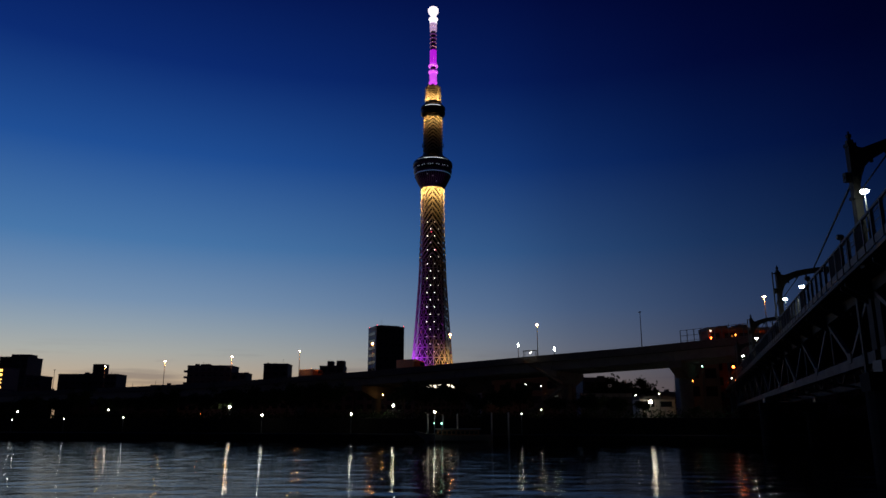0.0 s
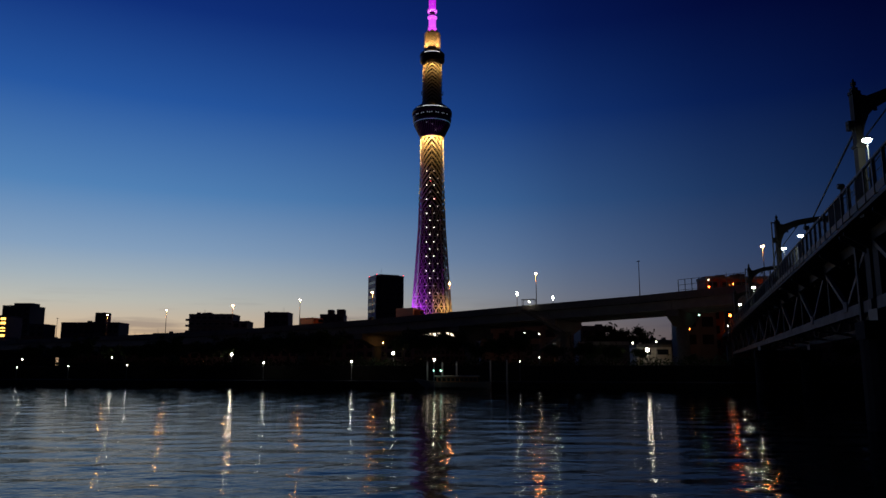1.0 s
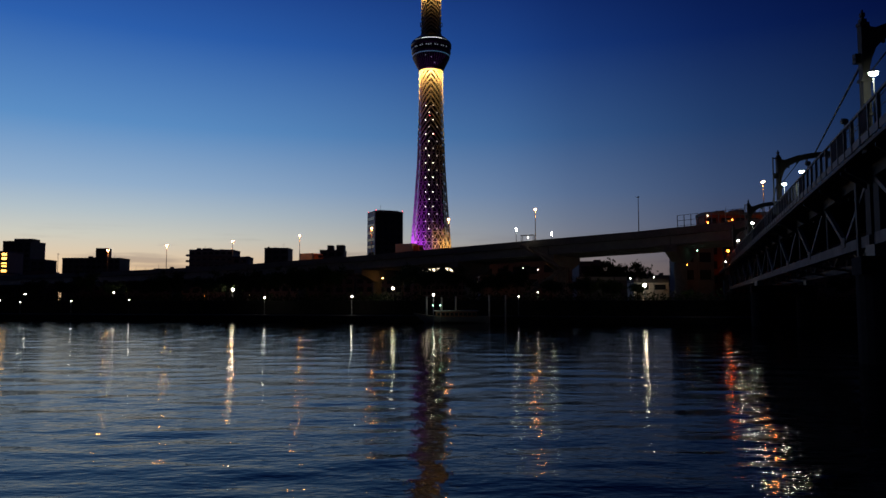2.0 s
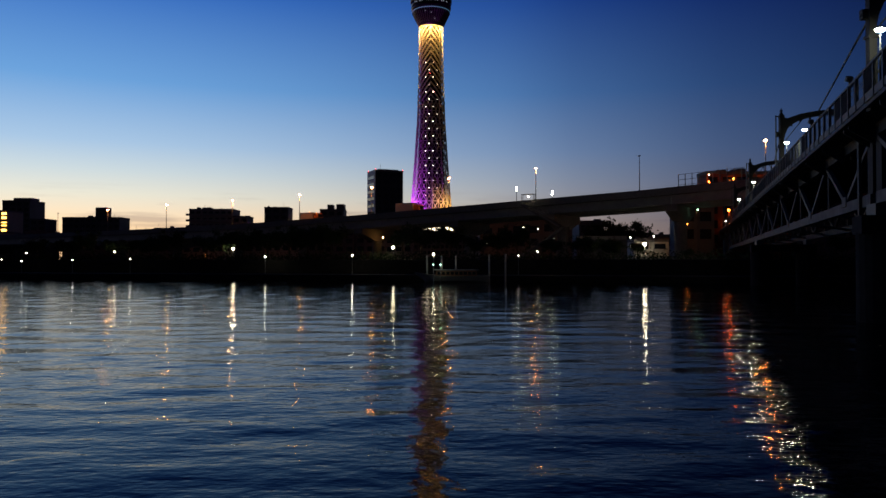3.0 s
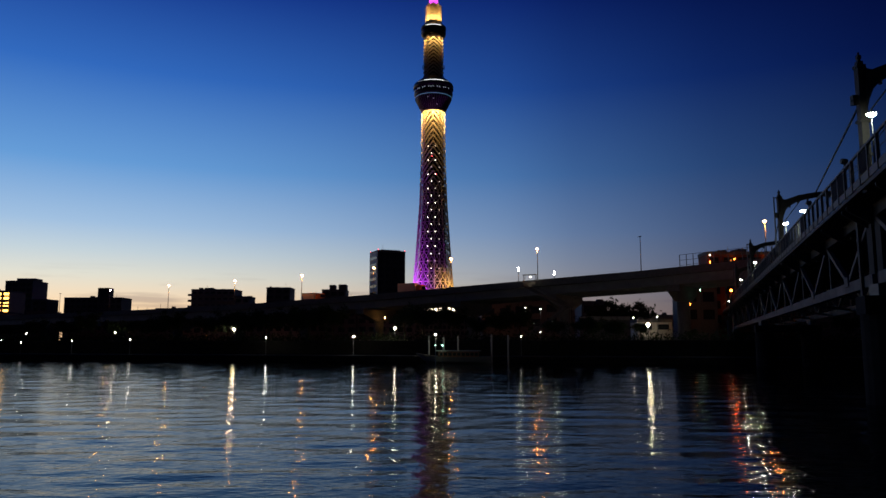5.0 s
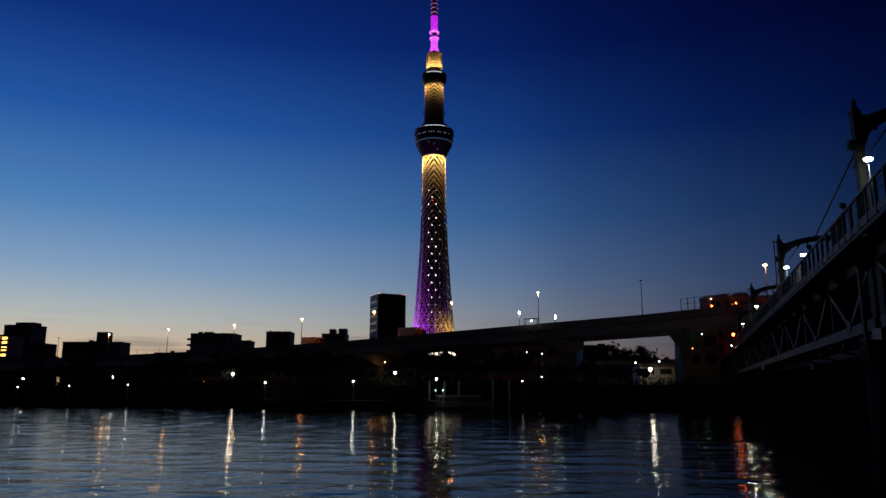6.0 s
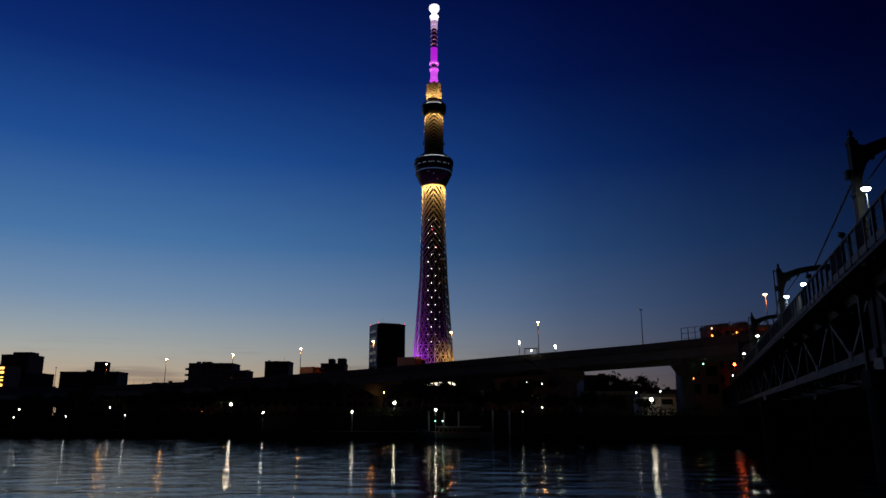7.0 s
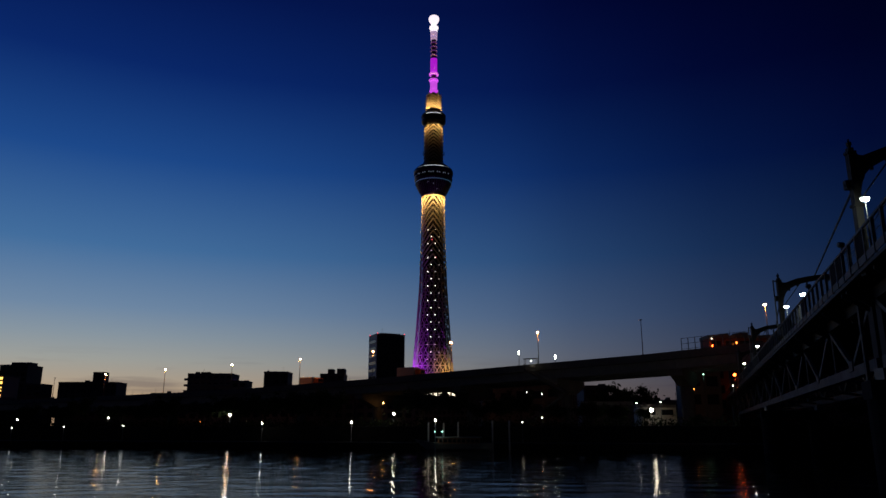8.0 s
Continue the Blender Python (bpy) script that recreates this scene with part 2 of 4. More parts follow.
def river():
    xs = np.concatenate([-np.geomspace(2500, 62, 30), np.linspace(-60, 60, 221), np.geomspace(62, 2500, 30)])
    ys = np.concatenate([[2.6], np.geomspace(6, 60, 300), np.linspace(60.4, 150, 220), np.linspace(152, 175, 12), np.geomspace(190, 900, 12)])
    X, Y = np.meshgrid(xs, ys)
    rng = np.random.default_rng(4)
    Z = np.zeros_like(X)
    for k in range(28):
        wl = 0.75 * 1.065 ** k
        a = rng.normal(1.66, 0.6)
        ph = rng.uniform(0, 6.28)
        near = np.clip(2 - Y / (32 * wl), 0, 1)
        Z += near * 0.0014 * wl * np.sin(2 * math.pi / wl * (X * math.cos(a) + Y * math.sin(a)) + ph)
    Z *= np.clip(1.5 - np.abs(X) / 90, 0, 1)
    n, m = X.shape
    v = np.stack([X.ravel(), Y.ravel(), Z.ravel()], 1)
    i = np.arange(n * m).reshape(n, m)
    f = np.stack([i[:-1, :-1].ravel(), i[:-1, 1:].ravel(), i[1:, 1:].ravel(), i[1:, :-1].ravel()], 1)
    me = bpy.data.meshes.new("water")
    me.from_pydata(v.tolist(), [], f.tolist())
    me.polygons.foreach_set("use_smooth", [True] * len(me.polygons))
    me.materials.append(WATER)
    tagged(new("water", me), "dark rippled river water mirroring dusk sky and lamps", "river", kind="structure")


def bank():
    line = [(-2500, shore(-400) + 40), (-400, shore(-400)), (-200, shore(-200)), (-100, shore(-100)), (-50, shore(-50)), (0, shore(0)), (40, shore(40)), (100, 104.8), (2500, 104.8)]
    # terrace, levee wall and ground are strips along the shore line
    def strip(offs, bm):
        prev = None
        for x, y in line:
            cur = [bm.verts.new((x, y + o, z)) for o, z in offs]
            if prev:
                for a in range(len(offs) - 1):
                    bm.faces.new((prev[a], cur[a], cur[a + 1], prev[a + 1]))
            prev = cur
        return bm
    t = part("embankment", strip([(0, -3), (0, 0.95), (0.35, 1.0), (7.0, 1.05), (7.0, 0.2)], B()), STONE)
    tagged(t, "low grey stone riverside terrace on the far bank", "embankment", kind="structure")
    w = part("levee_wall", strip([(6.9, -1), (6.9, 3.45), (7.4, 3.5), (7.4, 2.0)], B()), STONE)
    tagged(w, "grey concrete levee wall behind the terrace", "wall", kind="structure")
    g = B()
    strip([(7.3, 3.35), (40, 3.4), (4700, 3.4)], g)
    tagged(part("ground", g, SOIL), "dark park ground reaching to the horizon", "ground", kind="structure")
    # near bank: the terrace on which the camera stands
    n = B()
    box(n, -2500, 2500, -60, 2.5, -3, 1.4)
    tagged(part("near_embankment", n, STONE), "grey stone terrace on the near bank", "embankment", kind="structure")
    n = B()
    box(n, -2500, 2500, -4700, -60, -3, 3.4)
    tagged(part("near_ground", n, SOIL), "dark ground behind the near bank", "ground", kind="structure")


river()
bank()

# ---- expressway along the far bank ----
DECK = [(-700, 14.0), (-250, 12.9), (-161, 12.9), (-102, 13.2), (-74, 13.45), (-54, 13.8), (-32, 14.5), (-18, 14.95), (2, 15.85), (18, 16.55), (39, 17.4), (57, 18.5), (90, 19.6), (140, 20.0), (600, 20.0)]


def way(x):
    """The expressway's centre line and parapet height at x."""
    for (x0, z0), (x1, z1) in zip(DECK, DECK[1:]):
        if x <= x1:
            k = (x - x0) / (x1 - x0)
            return Vector((x, 169 - 0.6 * x, z0 + (z1 - z0) * k))
    return Vector((x, 169 - 0.6 * x, DECK[-1][1]))


ACROSS = Vector((0.6, 1.0, 0)).normalized()
ALONG = Vector((1.0, -0.6, 0)).normalized()


def deck_run(xs, section, bm):
    prev = None
    for x in xs:
        c = way(x)
        cur = [bm.verts.new(c + ACROSS * o + Vector((0, 0, z))) for o, z in section]
        if prev:
            n = len(section)
            for i in range(n):
                bm.faces.new((prev[i], cur[i], cur[(i + 1) % n], prev[(i + 1) % n]))
        else:
            bm.faces.new(cur[::-1])
        prev = cur
    bm.faces.new(prev)
    return bm


def expressway():
    ex = root("expressway", (0, 0, 0), "elevated grey concrete expressway on piers along the bank", "expressway", kind="structure")
    xs = [d[0] for d in DECK]
    part("deck_slab", deck_run(xs, [(0.2, -1.0), (17.8, -1.0), (17.8, -1.45), (0.2, -1.45)], B()), ASPHALT, ex)
    piers = [-190, -163, -137, -112, -88, -65, -43, -21.5, 2.2, 22.5, 44.6, 78, 112]
    for o in (0.0, 17.7):
        part("parapet", deck_run(xs, [(o, 0), (o + 0.3, 0), (o + 0.3, -1.45), (o, -1.45)], B()), CONCRETE, ex)
    ends = [-700] + piers + [600]
    for a, b in zip(ends, ends[1:]):
        mid = [x for x in xs if a + 0.1 < x < b - 0.1]
        for o in (1.0, 6.2, 11.4, 16.4):
            part("girder", deck_run([a + 0.04] + mid + [b - 0.04], [(o, -1.46), (o + 0.55, -1.46), (o + 0.55, -3.25), (o, -3.25)], B()), GIRDER, ex)
    for x in piers:
        c = way(x)
        h = c.z - 3.27
        bm = B()
        # hammerhead cap
        pts = [(1.0, h), (17.0, h), (17.0, h - 1.3), (11.4, h - 3.0), (6.6, h - 3.0), (1.0, h - 1.3)]
        f0 = [bm.verts.new(Vector((c.x, c.y, 0)) + ACROSS * o - ALONG * 1.2 + Vector((0, 0, z))) for o, z in pts]
        f1 = [bm.verts.new(Vector((c.x, c.y, 0)) + ACROSS * o + ALONG * 1.2 + Vector((0, 0, z))) for o, z in pts]
        bm.faces.new(f0)
        bm.faces.new(f1[::-1])
        for i in range(6):
            bm.faces.new((f0[i], f1[i], f1[(i + 1) % 6], f0[(i + 1) % 6]))
        p = part("pier", bm, CONCRETE, ex)
        bm = lathe(B(), [(1.3, 2.0), (1.3, h - 2.8)], 20)
        part("column", bm, CONCRETE, p, at=Vector((c.x, c.y, 0)) + ACROSS * 9)
    return ex


expressway()


# ---- railway truss bridge with a footway on its side ----
BR = radians(18.5)
BU, BN = Vector((math.sin(BR), math.cos(BR), 0)), Vector((math.cos(BR), -math.sin(BR), 0))


def bp(s, o, z):
    """A point of the bridge: s along it, o out from its near face, at height z."""
    return BU * s + BN * (8.0 + o) + Vector((0, 0, z))


def railway_bridge():
    br = root("railway_bridge", (0, 0, 0), "weathered grey steel truss railway bridge with a side footway", "bridge")
    S0, S1, Z0, Z1 = -34.0, 215.0, 5.95, 10.1
    spans = [(-34.0, 41.3), (42.5, 169.0)]
    for o in (1.3, 7.2):
        for a, b in spans:
            # pale bottom chord, dark top chord: light and footway shade set by material
            part("bottom_chord", beam(B(), bp(a, o, Z0 + 0.3), bp(b, o, Z0 + 0.3), 0.5, 0.6), CHORD, br)
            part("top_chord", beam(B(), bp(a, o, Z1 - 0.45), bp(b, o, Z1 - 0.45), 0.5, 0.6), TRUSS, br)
            n = round((b - a) / 12.65)
            d = (b - a) / n
            for i in range(n):
                s = a + i * d
                for p, q in ((s, s + d / 2), (s + d, s + d / 2)):
                    part("diagonal", beam(B(), bp(p, o - 0.1, Z1 - 0.7), bp(q, o - 0.1, Z0 + 0.55), 0.26, 0.24), DIAGONAL, br)
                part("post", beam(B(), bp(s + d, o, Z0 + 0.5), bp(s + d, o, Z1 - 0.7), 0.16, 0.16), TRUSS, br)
                bm = B()
                box(bm, -0.55, 0.55, -0.02, 0.02, -0.2, 0.4, 0.015)
                g = part("gusset_plate", bm, CHORD, br)
                g.matrix_basis = Matrix.Translation(bp(s + d / 2, o - 0.29, Z0 + 0.55)) @ Matrix.Rotation(math.pi / 2 - BR, 4, "Z")
            for s in (a + 0.3, b - 0.3):
                part("end_post", beam(B(), bp(s, o, Z0), bp(s, o, Z1 - 0.4), 0.4, 0.45), TRUSS, br)
    for a, b in spans:
        n = round((b - a) / 6.4)
        for i in range(n + 1):
            s = a + (b - a) * i / n
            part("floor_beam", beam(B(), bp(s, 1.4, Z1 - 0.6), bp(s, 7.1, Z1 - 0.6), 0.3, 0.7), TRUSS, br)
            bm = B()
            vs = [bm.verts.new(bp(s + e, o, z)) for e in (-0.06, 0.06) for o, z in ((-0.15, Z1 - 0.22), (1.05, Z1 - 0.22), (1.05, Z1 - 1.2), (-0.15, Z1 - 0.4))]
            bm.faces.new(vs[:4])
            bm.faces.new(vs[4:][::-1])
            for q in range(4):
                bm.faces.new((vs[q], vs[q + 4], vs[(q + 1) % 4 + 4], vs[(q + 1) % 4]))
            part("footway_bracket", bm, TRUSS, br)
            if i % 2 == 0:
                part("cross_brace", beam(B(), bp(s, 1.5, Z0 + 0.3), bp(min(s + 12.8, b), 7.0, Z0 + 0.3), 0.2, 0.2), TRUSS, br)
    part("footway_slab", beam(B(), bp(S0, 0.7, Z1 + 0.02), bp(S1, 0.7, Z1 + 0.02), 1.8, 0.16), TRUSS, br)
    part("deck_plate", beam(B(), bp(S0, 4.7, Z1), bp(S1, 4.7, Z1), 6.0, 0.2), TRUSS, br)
    part("track_wall", beam(B(), bp(S0, 1.75, Z1 + 0.85), bp(S1, 1.75, Z1 + 0.85), 0.1, 1.4), DARK_STEEL, br)
    for o in (2.6, 3.7, 5.0, 6.1):
        part("rail", beam(B(), bp(S0, o, Z1 + 0.18), bp(S1, o, Z1 + 0.18), 0.07, 0.15), DARK_STEEL, br)
    for s, z in ((44.4, 0.0),):
        part("drain_pipe", beam(B(), bp(s, 0.95, 4.9), bp(s, 0.95, Z1 - 0.25), 0.16), FENCE_PAINT, br)
    fence(br, S0, S1, Z1)
    for s in (6.5, 37.5, 70.3, 102.9, 134.5, 166.0, 197.0):
        portal(br, s, Z1)
    for o in (3.15, 5.55):
        bm = B()
        f = lambda s: 15.3 + 0.9 * abs(((s - 6.5) / 31.6) % 1 - 0.5) * 2 - 0.45
        for a in range(-34, 200, 4):
            beam(bm, bp(a, o, f(a)), bp(a + 4, o, f(a + 4)), 0.05)
            beam(bm, bp(a, o, 14.6), bp(a + 4, o, 14.6), 0.04)
        part("overhead_wire", bm, DARK_STEEL, br)
    bm = B()
    for s in (6.5, 37.5, 70.3, 102.9):
        beam(bm, bp(s, 0.1, 14.3), bp(s + 31.6, 2.9, 16.0), 0.09)
        beam(bm, bp(s, 0.3, 14.3), bp(s, -0.35, 14.3), 0.14)
        beam(bm, bp(s, -0.2, 14.1), bp(s, -0.2, 14.55), 0.26)
    part("cable", bm, BLACK_POST, br)
    bm = B()
    for p, q in (((49.6, 11.7), (49.6, 12.85)), ((49.6, 12.85), (45.0, 12.85)), ((47.6, 11.7), (46.6, 12.85)), ((45.0, 11.7), (45.0, 12.85))):
        beam(bm, bp(p[0], 0.9, p[1]), bp(q[0], 0.9, q[1]), 0.08)
    part("service_rail", bm, BLACK_POST, br)
    # viaduct bents on land
    for s in (184.0, 197.0, 210.0):
        part("cross_head", beam(B(), bp(s, -0.2, 8.9), bp(s, 7.4, 8.9), 1.0, 1.0), CONCRETE, br)
        for o in (1.0, 6.2):
            part("column", beam(B(), bp(s, o, 3.0), bp(s, o, 8.45), 0.9), CONCRETE, br)
    for o in (1.2, 6.0):
        part("viaduct_girder", beam(B(), bp(169.8, o, 9.65), bp(215, o, 9.65), 0.7, 0.55), CONCRETE, br)
    # piers in the river
    for s in (-33.0, 41.9, 105.7, 169.6):
        bm = B()
        for o in (1.5, 7.0):
            lathe_at = bp(s, o, 0)
            tmp = [(1.25, -3.0), (1.25, 4.5)]
            rings = [[bm.verts.new((lathe_at.x + r * math.cos(k * math.pi / 10), lathe_at.y + r * math.sin(k * math.pi / 10), z)) for k in range(20)] for r, z in tmp]
            for ra, rb in zip(rings, rings[1:]):
                for k in range(20):
                    bm.faces.new((ra[k], ra[(k + 1) % 20], rb[(k + 1) % 20], rb[k]))
            bm.faces.new(rings[-1])
        beam(bm, bp(s, 0.3, 4.9), bp(s, 8.2, 4.9), 2.2, 0.9)
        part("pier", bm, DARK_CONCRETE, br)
        for o in (1.3, 7.2):
            part("bearing", beam(B(), bp(s, o, 5.3), bp(s, o, 5.97), 0.8, 0.8), DARK_STEEL, br)
    return br


def fence(br, S0, S1, Z1):
    """Footway parapet: panels between posts, with a hand rail."""
    z = Z1 + 0.16
    part("hand_rail", beam(B(), bp(S0, -0.2, Z1 + 1.68), bp(S1, -0.2, Z1 + 1.68), 0.10, 0.10), FENCE_PAINT, br)
    part("kick_plate", beam(B(), bp(S0, -0.2, z + 0.18), bp(S1, -0.2, z + 0.18), 0.06, 0.36), FENCE_PAINT, br)
    rng = random.Random(3)
    bm = B()
    box(bm, -0.07, 0.07, -0.07, 0.07, 0, 1.55)
    me_post = bpy.data.meshes.new("fence_post")
    bm.to_mesh(me_post)
    bm.free()
    me_post.materials.append(FENCE_PAINT)
    bm = B()
    bmesh.ops.create_grid(bm, x_segments=8, y_segments=2, size=0.5, matrix=Matrix.Translation((0, 0, 0.88)) @ Matrix.Rotation(math.pi / 2, 4, "X") @ Matrix.Diagonal((1.56, 1.16, 1, 1)))
    bmesh.ops.wireframe(bm, faces=bm.faces, thickness=0.014, use_replace=True, use_boundary=True, use_even_offset=True)
    me_bars = bpy.data.meshes.new("bar_panel")
    bm.to_mesh(me_bars)
    bm.free()
    me_bars.materials.append(FENCE_PAINT)
    bm = B()
    box(bm, -0.76, 0.76, 0.03, 0.06, 0.42, 1.4, 0.01)
    for z in (0.75, 1.1):
        box(bm, -0.76, 0.76, 0.0, 0.03, z, z + 0.06)
    me_solid = bpy.data.meshes.new("solid_panel")
    bm.to_mesh(me_solid)
    bm.free()
    me_solid.materials.append(FENCE_PANEL)
    turn = math.pi / 2 - BR
    s = 0.0
    while s < 160:
        share("fence_post", me_post, br, bp(s, -0.2, Z1 + 0.12), turn)
        solid = rng.random() < 0.4
        share("solid_panel" if solid else "bar_panel", me_solid if solid else me_bars, br, bp(s + 0.85, -0.2, Z1 + 0.12), turn)
        s += 1.7


ARCH = [(0.0, 13.85, 15.9), (0.1, 14.27, 15.76), (0.3, 14.78, 15.70), (0.62, 15.14, 15.80), (1.3, 15.50, 16.02), (2.1, 15.68, 16.14), (2.9, 15.78, 16.22), (3.85, 15.82, 16.25)]


def portal(br, s, Z1):
    """Catenary portal: slim posts with finials and a haunched arch over both tracks."""
    for o in (0.1, 8.2):
        bm = beam(B(), bp(s, o, Z1 - 0.2), bp(s, o, 15.85), 0.34, 0.34)
        for z in (11.6, 13.2):
            beam(bm, bp(s, o, z), bp(s, o, z + 0.14), 0.50, 0.44)
        beam(bm, bp(s, o, 15.85), bp(s, o, 16.0), 0.42, 0.4)
        part("portal_post", bm, TRUSS, br)
        bm = B()
        for z, w in ((16.0, 0.26), (16.15, 0.12), (16.3, 0.18), (16.45, 0.07)):
            beam(bm, bp(s, o, z), bp(s, o, z + 0.18), w)
        part("finial", bm, TRUSS, br)
    bm = B()
    prev = None
    for o, low, top in [(0.3 + a, c, d) for a, c, d in ARCH] + [(8.0 - a, c, d) for a, c, d in ARCH[-2::-1]]:
        cur = [bm.verts.new(bp(s + d, o, z)) for d, z in ((-0.17, top), (0.17, top), (0.17, low), (-0.17, low))]
        if prev:
            for k in range(4):
                bm.faces.new((prev[k], cur[k], cur[(k + 1) % 4], prev[(k + 1) % 4]))
        else:
            bm.faces.new(cur)
        prev = cur
    bm.faces.new(prev[::-1])
    part("portal_arch", bm, TRUSS, br)
    for o, low, top in ARCH[3:]:
        part("cable_cleat", beam(B(), bp(s, 0.3 + o, low - 0.16), bp(s, 0.3 + o, low + 0.02), 0.12), DARK_STEEL, br)
    part("strut", beam(B(), bp(s - 0.1, 0.3, 13.6), bp(s - 0.1, 1.8, 15.55), 0.07), DARK_STEEL, br)
    if s > 60:
        part("conduit", beam(B(), bp(s - 0.1, -0.35, 11.5), bp(s - 0.1, -0.35, 16.0), 0.09), DARK_STEEL, br)
        part("conduit_arm", beam(B(), bp(s - 0.1, -0.35, 15.9), bp(s - 0.1, 0.3, 15.9), 0.08), DARK_STEEL, br)
    for o in (2.6, 3.9, 5.4):
        part("hanger", beam(B(), bp(s, o, 15.5), bp(s, o, 14.9), 0.1), DARK_STEEL, br)


railway_bridge()


def bridge_lamp(s, z):
    b = bp(s, 0.0, 10.1)
    la = root("bridge_lamp", b, "lit white footway lamp on a short grey post on the bridge", "lamp", "footway lamps")
    part("post", lathe(B(), [(0.05, 0), (0.03, z - 10.2)], 8), BLACK_POST, la)
    bm = B()
    bmesh.ops.create_uvsphere(bm, u_segments=14, v_segments=8, radius=0.14, matrix=Matrix.Translation((0, 0, z - 10.1 + 0.1)) @ Matrix.Diagonal((1.35, 1.0, 0.7, 1)))
    part("lamp_head", bm, FOOT_LAMP, la)
    bm = lathe(B(), [(0.24, 0.0), (0.24, 0.03), (0.15, 0.1), (0.04, 0.13)], 14)
    part("housing", bm, BLACK_POST, la, "black lamp housing", at=(0, 0, z - 10.1 + 0.15))


def fence_light(s, z):
    la = root("flood_light", bp(s, -0.1, 11.8), "small dark floodlight, unlit, on the bridge fence", "floodlight", "fence floodlights")
    part("bracket", beam(B(), (0, 0, -0.1), (0, 0, 0.35), 0.07), DARK_STEEL, la)
    bm = box(B(), -0.17, 0.17, -0.13, 0.13, 0.33, 0.6, 0.05)
    bmesh.ops.rotate(bm, verts=bm.verts, cent=(0, 0, 0.5), matrix=Matrix.Rotation(0.5, 3, "X"))
    part("head", bm, DARK_STEEL, la)


for s in (41.2, 53.0):
    fence_light(s, 11.8)
for s, z in ((35.5, 12.9), (56.4, 12.2), (66.0, 12.8), (96.6, 12.75), (122.6, 12.75)):
    bridge_lamp(s, z)


# ---- the broadcasting tower ----
SHAPE = [(0, 37), (60, 30.2), (76, 28.4), (131, 24.2), (196, 19.8), (262, 17.3), (337, 16.3)]


def radius(z, shape):
    for (z0, r0), (z1, r1) in zip(shape, shape[1:]):
        if z <= z1:
            return r0 + (r1 - r0) * (z - z0) / (z1 - z0)
    return shape[-1][1]


def tier(z0, z1, shape, n, w, parent, chevron=True):
    """One storey of the steel lattice: columns, rings and braces that rise to the middle of each of the three faces."""
    bm = B()
    p = lambda i, z: Vector((radius(z, shape) * math.cos(2 * math.pi * i / n), radius(z, shape) * math.sin(2 * math.pi * i / n), z))
    zm = (z0 + z1) / 2
    for i in range(n):
        thin = 0.5 if chevron else 1.0
        beam(bm, p(i, z0), p(i, z1), w * thin * (1.25 if i % 2 == 0 else 0.8))
        beam(bm, p(i, z0), p(i + 1, z0), w * thin)
        face = ((i + 0.5) * 3 / n - 0.25 + 0.5 + 3) % 1.0
        up = face < 0.5
        if chevron:
            for za, zb in ((z0, zm), (zm, z1)):
                a, b = (i, i + 1) if up else (i + 1, i)
                beam(bm, p(a, za), p(b, zb), w * 2.3)
                if abs(math.cos(2 * math.pi * i / n)) > 0.93:
                    a = p(i, za)
                    beam(bm, a + Vector((-1.0, 0, 0)), a + Vector((1.0, 0, 0)), w * 1.8, w * 1.8)
        else:
            beam(bm, p(i, z0), p(i + 1, z1), w * 0.8)
            beam(bm, p(i + 1, z0), p(i, z1), w * 0.8)
    part("lattice_tier", bm, TOWER_STEEL, parent)


